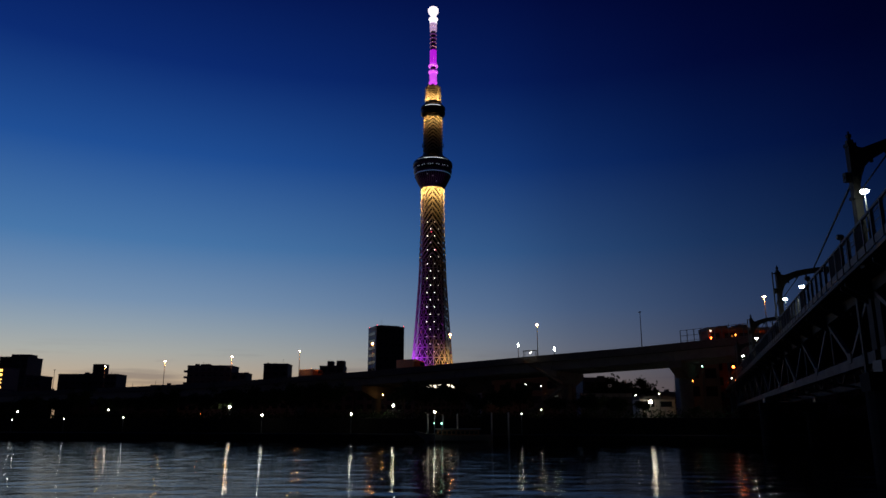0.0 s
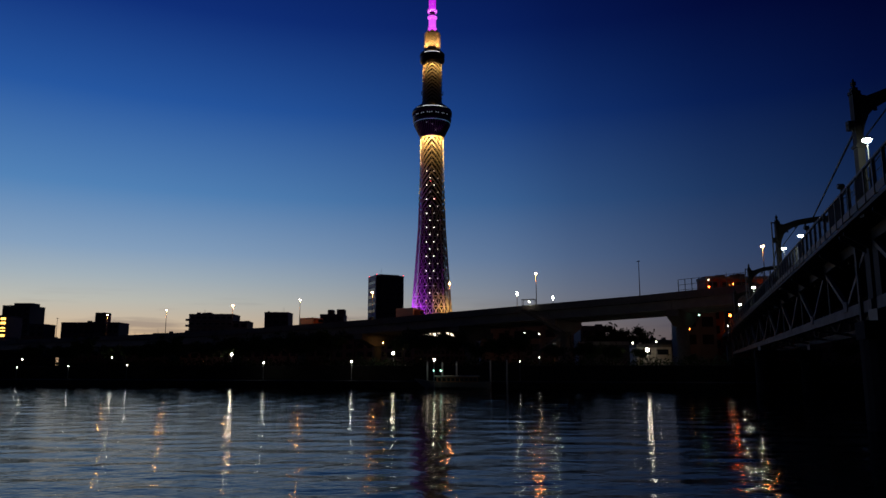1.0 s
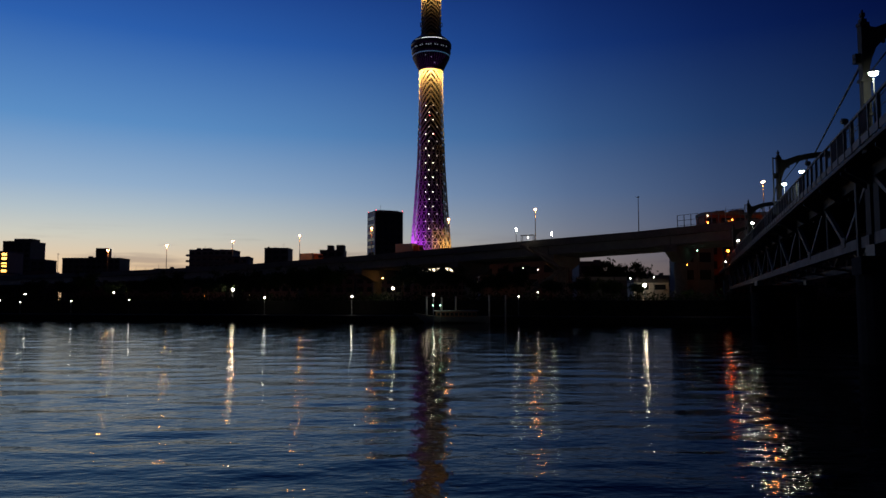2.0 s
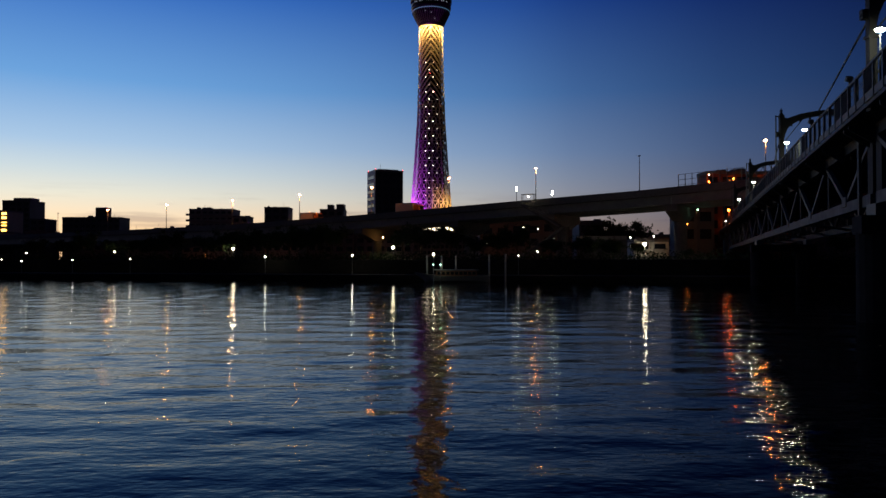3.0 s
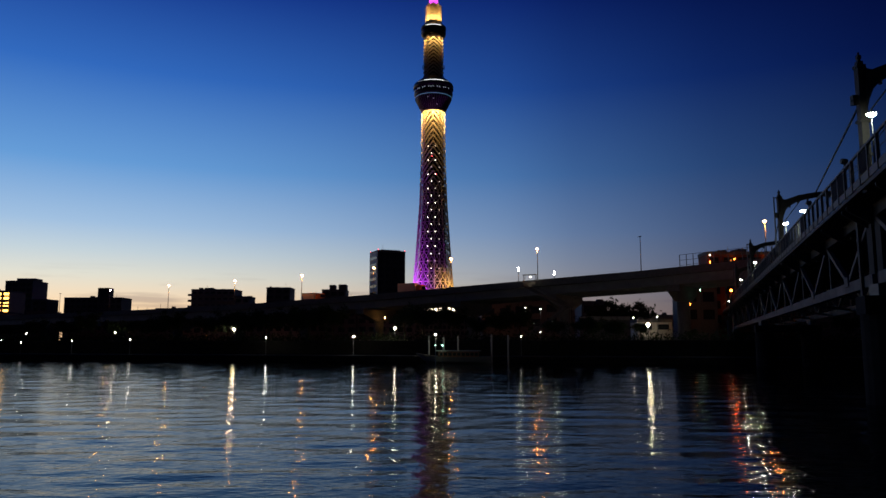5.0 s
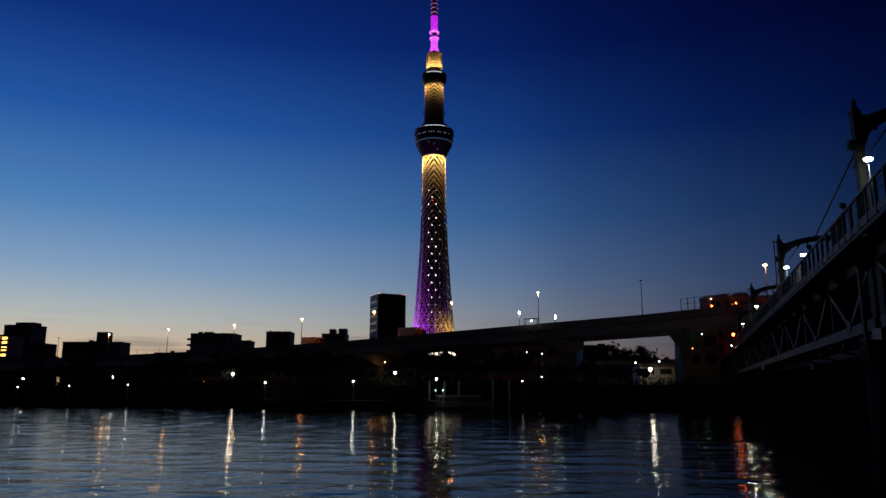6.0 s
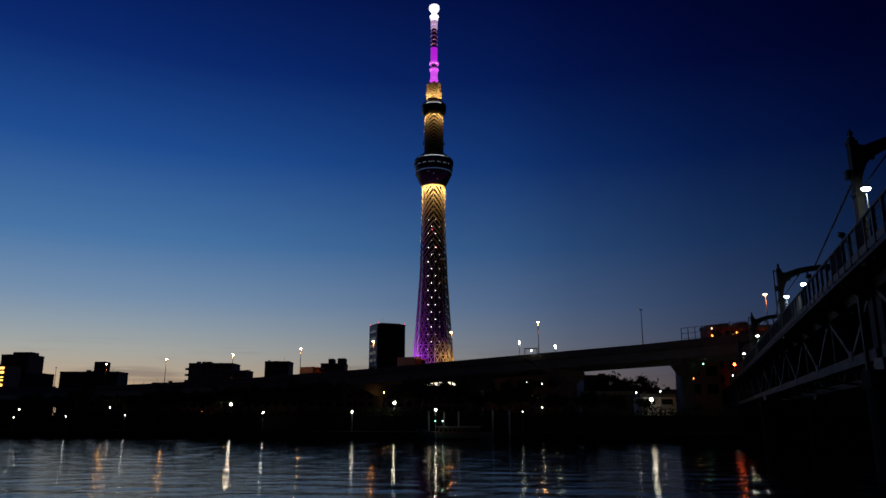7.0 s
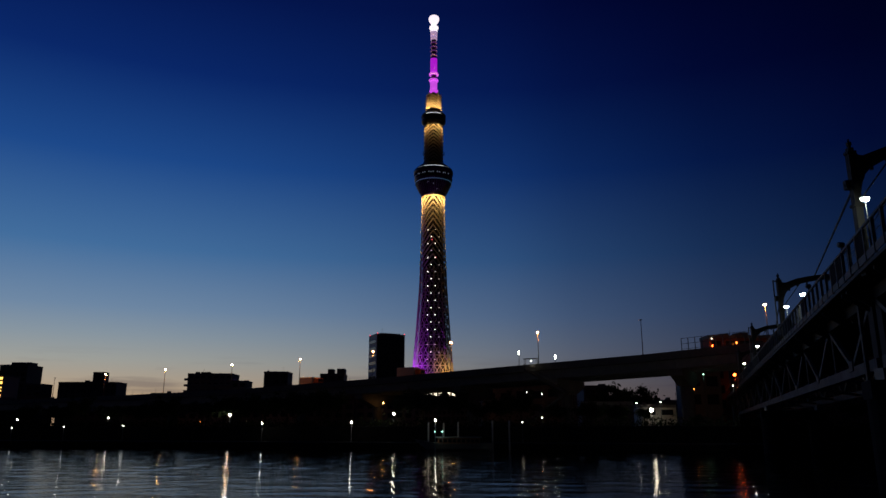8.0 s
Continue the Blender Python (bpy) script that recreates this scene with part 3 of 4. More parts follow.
def tower():
    t = root("broadcasting_tower", TOWER, "tall steel lattice tower lit purple and gold at dusk", "tower")
    z = 0.0
    while z < 330:
        h = 17.4 if z > 215 else 14.0
        tier(z, min(z + h, 333), SHAPE, 16 if z > 215 else 21, 0.62 if z > 215 else 0.85, t, z > 215)
        z += h
    # core wider than the shaft needs, so its painted shade closes the lattice
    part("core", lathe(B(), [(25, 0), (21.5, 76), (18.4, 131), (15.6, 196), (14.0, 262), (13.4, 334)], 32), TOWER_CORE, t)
    up = [(380, 14.0), (446, 13.6)]
    z = 380.0
    while z < 445:
        tier(z, min(z + 11, 446), up, 12, 0.75, t)
        z += 11
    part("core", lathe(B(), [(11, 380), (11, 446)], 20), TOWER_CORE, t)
    tp = [(462, 11.6), (494, 11.0)]
    for z in (462, 470, 478, 486):
        tier(z, z + 8, tp, 12, 0.7, t)
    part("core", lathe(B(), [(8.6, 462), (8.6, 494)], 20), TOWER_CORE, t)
    d = part("main_deck", lathe(B(), [(17.0, 331), (18.6, 334), (24.6, 346), (26.6, 350.5), (26.6, 351.4)], 48), TOWER_CLAD, t)
    part("light_ring", lathe(B(), [(26.3, 351.4), (26.9, 351.6), (26.9, 352.5), (26.5, 352.7)], 48), LED_BLUE, d)
    part("fascia", lathe(B(), [(26.6, 352.7), (28.0, 356.0), (28.2, 358.0)], 48), TOWER_CLAD, d)
    part("window_band", lathe(B(), [(27.9, 358.0), (28.5, 364.0)], 48), GLASS, d)
    part("roof", lathe(B(), [(29.0, 364), (29.2, 369.5), (28, 372), (21, 378), (17, 381)], 48), TOWER_CLAD, d)
    for k in range(17):
        a0 = -math.pi / 2 - 0.05 + (k - 8) * 0.1
        bm = B()
        beam(bm, (28.9 * math.cos(a0), 28.9 * math.sin(a0), 370.8), (28.9 * math.cos(a0 + 0.1), 28.9 * math.sin(a0 + 0.1), 370.8), 0.5, 0.7)
        part("roof_edge_light", bm, LED_RING if 3 < k < 14 else DECK_ROOM, d)
    bm = B()
    box(bm, -0.8, 0.8, -0.1, 0.1, -0.9, 0.9)
    me = bpy.data.meshes.new("deck_window_light")
    bm.to_mesh(me)
    bm.free()
    me.materials.append(DECK_ROOM)
    for k in (-8, -7, -5, -4, -2, -1, 0, 2, 3, 5, 6, 8):
        a = -math.pi / 2 + k * 0.11
        share("deck_window_light", me, d, (28.4 * math.cos(a), 28.4 * math.sin(a), 361.4 - 0.5 * (k % 2)), a + math.pi / 2)
    for x, z in ((0.5, 344.5), (5.5, 337.5), (-7.5, 347.0)):
        y = -math.sqrt((18.6 + (z - 334) * 0.5 + 0.4) ** 2 - x * x)
        part("service_light", box(B(), x - 0.6, x + 0.6, y - 0.5, y + 0.4, z - 0.6, z + 0.6), DECK_ROOM, d)
    # ribs that rise round the lower cone of the deck
    for k in range(24):
        a = -math.pi * k / 23
        bm = beam(B(), (18.9 * math.cos(a), 18.9 * math.sin(a), 334), (26.8 * math.cos(a), 26.8 * math.sin(a), 350.4), 0.35)
        part("rib", bm, TOWER_STEEL, d)
    g = part("upper_deck", lathe(B(), [(14.5, 445), (18.0, 448), (18.4, 451)], 40), TOWER_CLAD, t)
    part("window_band", lathe(B(), [(18.2, 451), (18.3, 456)], 40), GLASS, g)
    part("roof", lathe(B(), [(18.6, 456), (18.4, 459.5), (15, 463), (12, 464)], 40), TOWER_CLAD, g)
    for k in range(9):
        a0 = -math.pi / 2 - 0.07 + (k - 4) * 0.14
        bm = beam(B(), (18.75 * math.cos(a0), 18.75 * math.sin(a0), 457.6), (18.75 * math.cos(a0 + 0.14), 18.75 * math.sin(a0 + 0.14), 457.6), 0.4, 0.8)
        part("roof_edge_light", bm, LED_RING, g)
    for a in (-2.7, -0.35):
        bm = beam(B(), (13.5 * math.cos(a), 13.5 * math.sin(a), 396), (17.0 * math.cos(a), 17.0 * math.sin(a), 396), 0.7, 0.7)
        beam(bm, (17.0 * math.cos(a), 17.0 * math.sin(a), 394), (17.0 * math.cos(a), 17.0 * math.sin(a), 400), 0.9)
        part("antenna_bracket", bm, TOWER_CLAD, t)
    # mast with its lit antenna sections
    m = part("mast", lathe(B(), [(4.2, 493), (4.0, 560), (3.6, 612), (3.4, 629)], 20), TOWER_STEEL, t)
    for z0, z1, r, ma in ((494.5, 499, 4.8, LED_PURPLE), (499, 502, 6.6, LED_MAGENTA), (502, 517, 5.4, LED_MAGENTA), (517, 520, 7.2, LED_MAGENTA), (527, 530.5, 7.2, LED_MAGENTA), (530.5, 555, 5.2, LED_PURPLE),
                          (560, 561.5, 5.6, LED_DIM), (567, 568.5, 5.6, LED_DIM), (574, 575.5, 5.6, LED_DIM), (581, 582.5, 5.4, LED_DIM), (587, 593, 5.2, LED_LILAC),
                          (593.5, 601, 5.4, LED_LILAC), (601, 606, 5.6, LED_WHITE), (607.5, 609.8, 7.2, LED_WHITE)):
        part("antenna_section", lathe(B(), [(r * 0.8, z0), (r, z0 + 0.4), (r, z1 - 0.4), (r * 0.8, z1)], 20), ma, t)
    part("mast_head", lathe(B(), [(4.2, 611.5), (4.4, 615.5), (6.4, 618), (8.0, 621), (8.2, 625.5), (6.8, 627.6), (2, 628.0)], 24), LED_WHITE, t)
    # small lights on the shaft, set in staggered rows
    rng = random.Random(8)
    bm = B()
    box(bm, -0.5, 0.5, -0.4, 0.4, -0.6, 0.6)
    bright = bpy.data.meshes.new("shaft_light")
    bm.to_mesh(bright)
    bm.free()
    faint = bright.copy()
    bright.materials.append(LED_SPOT)
    faint.materials.append(LED_FAINT)
    for i in range(19):
        z = 277 - i * 10.3
        for x in ((-2.4, 8.7) if i % 2 else (-7.1, 3.2)):
            me = bright if rng.random() < (0.75 if 2 < i < 16 else 0.25) and abs(x) < 8 else faint
            share("shaft_light", me, t, (x, -math.sqrt(radius(z, SHAPE) ** 2 - x * x) - 0.8, z))
    for x, z in ((4.2, 236), (-1.5, 262)):
        part("aircraft_light", box(B(), x - 0.5, x + 0.5, -radius(z, SHAPE) - 1.2, -radius(z, SHAPE) - 0.4, z - 0.5, z + 0.5), LED_RED, t)
    return t


tower()


def flood(name, at, aim, color, watts, angle):
    d = bpy.data.lights.new(name, "SPOT")
    d.color, d.energy, d.spot_size, d.spot_blend, d.shadow_soft_size = color, watts, radians(angle), 0.6, 1.0
    ob = new(name, d)
    ob.matrix_world = look(TOWER + Vector(at), TOWER + Vector(aim))
    return tagged(ob, "floodlight at the tower", "floodlight", "tower floodlights")


GOLD, CREAM, PURPLE = (1.0, 0.47, 0.10), (1.0, 0.51, 0.125), (0.62, 0.06, 1.0)
flood("floodlight", (-44, -26, 54), (-14, -9, 98), PURPLE, 6.6e5, 80)
flood("floodlight", (-14, -52, 54), (-5, -18, 92), PURPLE, 0.7e5, 72)
flood("floodlight", (38, -38, 52), (12, -16, 72), GOLD, 4.6e5, 68)
for a in (-2.9, -2.45, -2.0, -1.57, -1.14, -0.69, -0.24):
    x, y = math.cos(a), math.sin(a)
    flood("floodlight", (25 * x, 25 * y, 333), (14 * x, 14 * y, 312), CREAM, 1.15e5, 96)
for a in (-2.8, -2.2, -1.57, -0.94, -0.34):
    x, y = math.cos(a), math.sin(a)
    flood("floodlight", (20 * x, 20 * y, 444), (11 * x, 11 * y, 433), CREAM, 3.4e4, 70)
    flood("floodlight", (17 * x, 17 * y, 465), (10 * x, 10 * y, 484), CREAM, 4.0e4, 90)


# ---- buildings beyond the expressway ----
def building(x0, x1, y, z1, depth, wall, floors=None, label="dark apartment building", blocks=(), lit=(), category="building", turn=0.0, balconies=0.0, bays=None):
    w, gz = x1 - x0, 3.4
    b = root("shed" if category == "shed" else "apartment_building", ((x0 + x1) / 2, y, gz), label, category, turn=turn)
    h = z1 - gz
    part("wall", box(B(), -w / 2, w / 2, 0, depth, 0, h), wall, b)
    bm = B()
    for a in ((-w / 2, w / 2, -0.1, 0.25), (-w / 2, w / 2, depth - 0.25, depth + 0.1)):
        box(bm, a[0] - 0.1, a[1] + 0.1, a[2], a[3], h, h + 0.7)
    for a in (-w / 2 - 0.1, w / 2 - 0.15):
        box(bm, a, a + 0.25, 0.25, depth - 0.25, h, h + 0.7)
    part("roof", bm, ROOF, b)
    for bx0, bx1, bz in blocks:
        part("roof_block", box(B(), bx0 - (x0 + x1) / 2, bx1 - (x0 + x1) / 2, depth * 0.2, depth * 0.7, h, bz - gz, 0.1), wall, b)
    rng = random.Random(int(abs(x0) * 10) + int(y))
    for _ in range(max(1, int(w / 5))):
        cx, cw, ch = rng.uniform(-w * 0.4, w * 0.3), rng.uniform(0.8, 2.2), rng.uniform(0.8, 1.7)
        part("roof_unit", box(B(), cx, cx + cw, 1.5, 1.5 + cw, h, h + ch, 0.06), ROOF, b)
    if w > 9:
        ax = rng.uniform(-w * 0.4, w * 0.4)
        bm = beam(B(), (ax, 2.2, h), (ax, 2.2, h + rng.uniform(2, 3.6)), 0.09)
        part("antenna", bm, POLE, b)
    if balconies:
        for i in range(1, int(h / 3.0)):
            part("balcony", box(B(), -w / 2 - balconies, w / 2 - 0.6, -balconies, 0, i * 3.0, i * 3.0 + 1.1, 0.03), wall, b)
    n = floors or max(2, int(h / 3.1))
    cols = bays or max(2, int(w / 3.2))
    fw, fh = w / cols, h / n
    bm = B()
    box(bm, -fw * 0.32, fw * 0.32, -0.06, 0.02, 0, fh * 0.55)
    me = bpy.data.meshes.new("window")
    bm.to_mesh(me)
    bm.free()
    me.materials.append(GLASS)
    me_lit = {}
    for i in range(1, n):
        for c in range(cols):
            k = (i, c)
            mm = me
            if k in lit:
                ma = lit[k]
                if ma.name not in me_lit:
                    m2 = me.copy()
                    m2.materials.clear()
                    m2.materials.append(ma)
                    me_lit[ma.name] = m2
                mm = me_lit[ma.name]
            share("window", mm, b, (-w / 2 + fw * (c + 0.5), 0, fh * i + fh * 0.25))
    return b


building(-253.4, -237.5, 420, 38.3, 16, WALL_DARK, blocks=[(-248.9, -238.1, 40.6)], lit={(7, 2): ROOM_GLOW, (4, 3): ROOM_GLOW}, label="dark tiled apartment block with a rooftop plant room")
building(-226.0, -217.7, 400, 26.4, 12, WALL_DARK, label="low dark apartment block beyond the expressway")
building(-224.0, -190.1, 430, 29.2, 14, WALL_DARK, blocks=[(-205.8, -199.4, 35.8)], label="long dark apartment block with a stair tower")
building(-131.8, -109.1, 380, 30.4, 14, WALL_TILE, blocks=[(-126, -122, 32.0)], label="pale apartment block with balconies", balconies=1.3)
building(-109.0, -101.4, 380, 26.7, 12, WALL_TILE, label="small pale apartment block beyond the expressway")
building(-95.0, -82.3, 390, 32.1, 12, WALL_DARK, label="dark apartment block with a stepped roof")
building(-60.3, -48.6, 360, 28.8, 12, WALL_DARK, blocks=[(-57.0, -54.2, 31.9), (-52.5, -48.6, 32.1)], label="dark apartment block with two roof towers")
office = building(-30.2, -17.0, 328, 44.0, 10.6, FACADE_GLASS, label="tall dark glass office tower with a side paled as sky-lit", blocks=[(-28.0, -19.6, 45.3)], turn=radians(25))
office.name = "office_tower"
# added panel whose white colour stands for sky glow on the left face
part("side_wall", box(B(), -6.85, -6.62, 0.05, 10.5, 0, 40.9, 0.02), mat("sky_lit_side_tone", (0.78, 0.76, 0.74), 0.6, 0, 1.2, 0.12, 0.1), office, "side wall panel whitened to look lit by the sky")
for i in range(12):
    part("window_strip", box(B(), -6.92, -6.84, 1.2, 9.4, 2.2 + i * 3.2, 3.4 + i * 3.2), GLASS, office)
for x, y in ((-6.4, 0.2), (6.4, 0.2), (-6.4, 10.3), (6.4, 10.3)):
    part("roof_light", lathe(B(), [(0.16, 41.2), (0.22, 41.4), (0.16, 41.7)], 8), LED_RED, office, at=(x, y, 0))
brick = building(63.6, 84.0, 175, 24.3, 6, WALL_RED, label="red-brown brick building beside the railway")
# two lamps at the left end; the amber ones are added to warm the wall
for x, z, ma in ((-9.9, 20.6, ROOM_GLOW), (-9.9, 18.9, RED_LAMP), (-4.0, 19.6, AMBER_LAMP), (3.0, 19.6, AMBER_LAMP), (-5.0, 9.0, AMBER_LAMP)):
    part("wall_lamp", lathe(B(), [(0.1, z - 0.2), (0.2, z), (0.14, z + 0.2)], 8), ma, brick, at=(x, -1.2, 0))
    part("lamp_bracket", beam(B(), (x, -1.2, z + 0.22), (x, 0, z + 0.22), 0.06), DARK_STEEL, brick)
building(54.2, 62.2, 166, 15.4, 7, WALL_DARK, label="dark tiled building beside the railway at night")
building(43.4, 51.4, 230, 15.6, 12, WALL_DARK, label="low dark building seen under the expressway")
building(46.0, 60.0, 245, 13.0, 12, WALL_DARK, label="low dark building seen under the expressway")
building(60.5, 84.0, 250, 12.0, 12, WALL_DARK, label="low dark building seen under the expressway")


# ---- lamps ----
def deck_lamp(x, tip, lit):
    c = way(x)
    z0 = c.z - 1.0
    la = root("street_lamp", c + ACROSS * 0.5 + Vector((0, 0, -1.0)), "slim grey expressway lamp post with a warm lit head" if lit else "slim grey expressway mast, unlit", "street lamp", "expressway lamps")
    h = tip - z0
    part("post", lathe(B(), [(0.11, 0), (0.06, h)], 10), POLE, la)
    bm = B()
    beam(bm, (0, 0, h - 0.05), (-0.25, 0.9, h + 0.15), 0.08)
    part("arm", bm, POLE, la)
    bm = B()
    box(bm, -0.2, 0.2, -0.3, 0.4, h - 0.08, h + 0.1, 0.05)
    part("lamp_head", bm, WARM_LAMP if lit else DARK_STEEL, la)


for x, tip, lit in ((-130.9, 19.8, False), (-107.6, 19.9, True), (-83.2, 20.4, True), (-59.2, 20.5, True), (-37.8, 20.9, True), (-17.6, 21.6, True), (1.4, 22.5, True), (20.1, 23.4, True), (39.4, 24.4, False), (59.4, 25.5, True)):
    deck_lamp(x, tip, lit)


def park_lamp(x, y, z, ground, glowing=None, r=0.22):
    la = root("park_lamp", (x, y, ground), "lit park lamp on a dark post by the water", "park lamp", "riverside lamps")
    h = z - ground
    part("post", lathe(B(), [(0.09, 0), (0.09, 0.5), (0.05, 0.6), (0.045, h - r)], 8), DARK_STEEL, la)
    part("globe", lathe(B(), [(r * 0.4, h - r), (r, h - r * 0.4), (r, h + r * 0.4), (r * 0.5, h + r)], 12), glowing or WHITE_LAMP, la)
    part("cap", lathe(B(), [(r * 0.9, h + r), (r * 0.3, h + r * 1.4)], 12), DARK_STEEL, la)


for x, y, z, r in ((-90.5, 150, 3.62, 0.10), (-91.2, 160, 5.02, 0.12), (-81.8, 142, 3.25, 0.09), (-69.9, 138, 3.46, 0.09), (-67.3, 150, 5.24, 0.13), (-57.7, 135, 3.66, 0.10),
                   (-41.5, 145, 5.73, 0.22), (-31.0, 128, 4.02, 0.12), (-15.0, 122, 4.16, 0.13), (-8.6, 129, 5.65, 0.20), (12.2, 116, 4.11, 0.08), (15.8, 120, 4.8, 0.08), (34.0, 122, 6.06, 0.26), (37.3, 128, 7.6, 0.10)):
    park_lamp(x, y, z, 1.05 if y < shore(x) + 6.9 else 3.4, DIM_LAMP if r < 0.105 else None, r)
park_lamp(-48.5, 150, 4.43, 3.4, AMBER_LAMP)
park_lamp(53.2, 158, 11.4, 3.4, AMBER_LAMP)
park_lamp(50.5, 128, 12.2, 3.4, RED_LAMP)

for x, y, z in ((16.9, 151, 10.25), (19.7, 149, 9.9), (54.7, 140, 11.0), (32.4, 125, 7.3)):
    park_lamp(x, y, z, 3.4, DIM_LAMP, 0.10)
park_lamp(52.9, 159, 10.3, 3.4, AMBER_LAMP, 0.22)
park_lamp(52.8, 150, 13.9, 3.4, GREEN_LAMP, 0.13)


def deck_beacon(x, z):
    """Short parapet lamp with an upright lit tube."""
    c = way(x)
    la = root("parapet_lamp", c + ACROSS * 0.15, "short parapet lamp with an upright lit white tube", "lamp", "parapet lamps")
    h = z - c.z
    part("post", lathe(B(), [(0.07, 0), (0.06, h - 0.4)], 8), POLE, la)
    part("tube", lathe(B(), [(0.14, h - 0.4), (0.15, h - 0.3), (0.15, h + 0.3), (0.1, h + 0.4)], 10), TUBE_LAMP, la)


deck_beacon(16.3, 19.2)
deck_beacon(23.5, 17.9)


# ---- trees of the riverside park ----
def tree_meshes(seed, height, spread):
    rng = random.Random(seed)
    bm = B()
    top = height * 0.55
    pts = [Vector((0, 0, 0)), Vector((rng.uniform(-.15, .15), rng.uniform(-.15, .15), top * 0.5)), Vector((rng.uniform(-.4, .4), rng.uniform(-.4, .4), top))]
    ws = [0.34, 0.26, 0.18]
    for a, b, w in zip(pts, pts[1:], ws):
        beam(bm, a, b, w)
    tips = []
    for k in range(9):
        base = pts[1].lerp(pts[2], rng.uniform(0.1, 1.0))
        a = k * 2.4 + rng.uniform(-.4, .4)
        r = spread * rng.uniform(0.55, 0.95)
        tip = Vector((r * math.cos(a), r * math.sin(a), height * rng.uniform(0.62, 0.92)))
        mid = base.lerp(tip, 0.5) + Vector((0, 0, 0.3))
        beam(bm, base, mid, 0.12)
        beam(bm, mid, tip, 0.06)
        tips += [tip, mid, base.lerp(tip, 0.8)]
    trunk = bpy.data.meshes.new("trunk")
    bm.to_mesh(trunk)
    bm.free()
    trunk.materials.append(BARK)
    verts, faces = [], []
    for k in range(64):
        c = rng.choice(tips) + Vector((rng.gauss(0, spread * 0.2), rng.gauss(0, spread * 0.2), rng.gauss(0, height * 0.07)))
        cr = rng.uniform(0.5, 1.05)
        for _ in range(46):
            p = c + Vector((rng.gauss(0, 1), rng.gauss(0, 1), rng.gauss(0, 0.7))) * cr * 0.55
            u = Vector((rng.gauss(0, 1), rng.gauss(0, 1), rng.gauss(0, 1))).normalized()
            v = u.orthogonal().normalized()
            sz = rng.uniform(0.14, 0.30)
            i = len(verts)
            verts += [tuple(p - u * sz), tuple(p + v * sz * 0.5), tuple(p + u * sz), tuple(p - v * sz * 0.5)]
            faces.append((i, i + 1, i + 2, i + 3))
    crown = bpy.data.meshes.new("crown")
    crown.from_pydata(verts, [], faces)
    crown.materials.append(LEAF)
    return trunk, crown


KINDS = [tree_meshes(k, 6.0 + 0.7 * (k % 3), 2.9 + 0.3 * (k % 2)) for k in range(5)]


def tree(x, y, h, k, turn):
    t = root("tree", (x, y, 3.35), "leafy dark green park tree behind the levee wall", "tree", "riverside trees", turn=turn)
    trunk, crown = KINDS[k % 5]
    t.scale = (h / 6.6,) * 3
    share("trunk", trunk, t, (0, 0, 0))
    tagged(share("crown", crown, t, (0, 0, 0)), kind="stuff")


TR = random.Random(21)
x = -175.0
k = 0
while x < 30:
    room = 3.0 + 0.9 * (0.032 + 0.038 * max(0, min(1, (x / 130 + 0.9) / 1.1))) * 145 - 3.35
    if not -17.5 < x < -8.0:
        tree(x, shore(x) + 11 + TR.uniform(0, 9), max(3.6, min(room, 4.4 if x > 14 else 5.6 if x > 4 else 8.0) * TR.uniform(0.75, 1.0)), k, TR.uniform(0, 6.2))
    x += TR.uniform(3.6, 5.4)
    k += 1
for x, y, h in ((50.3, 204, 12.2), (44.5, 175, 6.0), (31, 132, 3.8), (36, 134, 3.4), (26.5, 131, 4.2), (42, 124, 2.2),
                (40, 186, 8), (-190, 176, 5), (-197, 186, 6), (72, 131, 5), (80, 129, 5)):
    tree(x, y, h, k, TR.uniform(0, 6.2))
    k += 1


def hedge():
    rng = random.Random(13)
    verts, faces = [], []
    x = -190.0
    while x < 100:
        y = shore(x) + 9.5
        for _ in range(34):
            p = Vector((x + rng.uniform(-.5, .5), y + rng.gauss(0, 0.6), 3.3 + abs(rng.gauss(0, 0.75))))
            u = Vector((rng.gauss(0, 1), rng.gauss(0, 1), rng.gauss(0, 1))).normalized()
            v = u.orthogonal().normalized()
            sz = rng.uniform(0.12, 0.28)
            i = len(verts)
            verts += [tuple(p - u * sz), tuple(p + v * sz * 0.6), tuple(p + u * sz), tuple(p - v * sz * 0.6)]
            faces.append((i, i + 1, i + 2, i + 3))
        x += 0.5
    me = bpy.data.meshes.new("hedge")
    me.from_pydata(verts, [], faces)
    me.materials.append(LEAF)
    tagged(new("hedge", me), "dark leafy hedge along the levee wall", "hedge", kind="stuff")


hedge()

# ---- the quarter behind the expressway ----
SKYLINE = [(-0.75, 0.030), (-0.6, 0.032), (-0.44, 0.035), (-0.267, 0.043), (-0.10, 0.0514), (0.014, 0.057), (0.17, 0.070), (0.3, 0.03)]


def roofline(k):
    for (a, za), (b, zb) in zip(SKYLINE, SKYLINE[1:]):
        if k <= b:
            return za + (zb - za) * (k - a) / (b - a)
    return 0.03


HR = random.Random(5)
x = -235.0
while x < 46:
    w = HR.uniform(8, 14)
    y = 292 + HR.uniform(0, 14)
    z = 3 + y * min(roofline(x / y), roofline((x + w) / y)) + HR.uniform(1.2, 2.8)
    building(x, x + w - 0.03, y, z, 10, HR.choice((WALL_DARK, WALL_TILE)), label="low dark town building behind the expressway")
    x += w
for x0, x1 in ((11, 20), (20.02, 29), (29.02, 38)):
    building(x0, x1, 212, 3 + 212 * roofline(x0 / 212) + 1.5, 9, WALL_DARK, label="low dark town building behind the expressway")
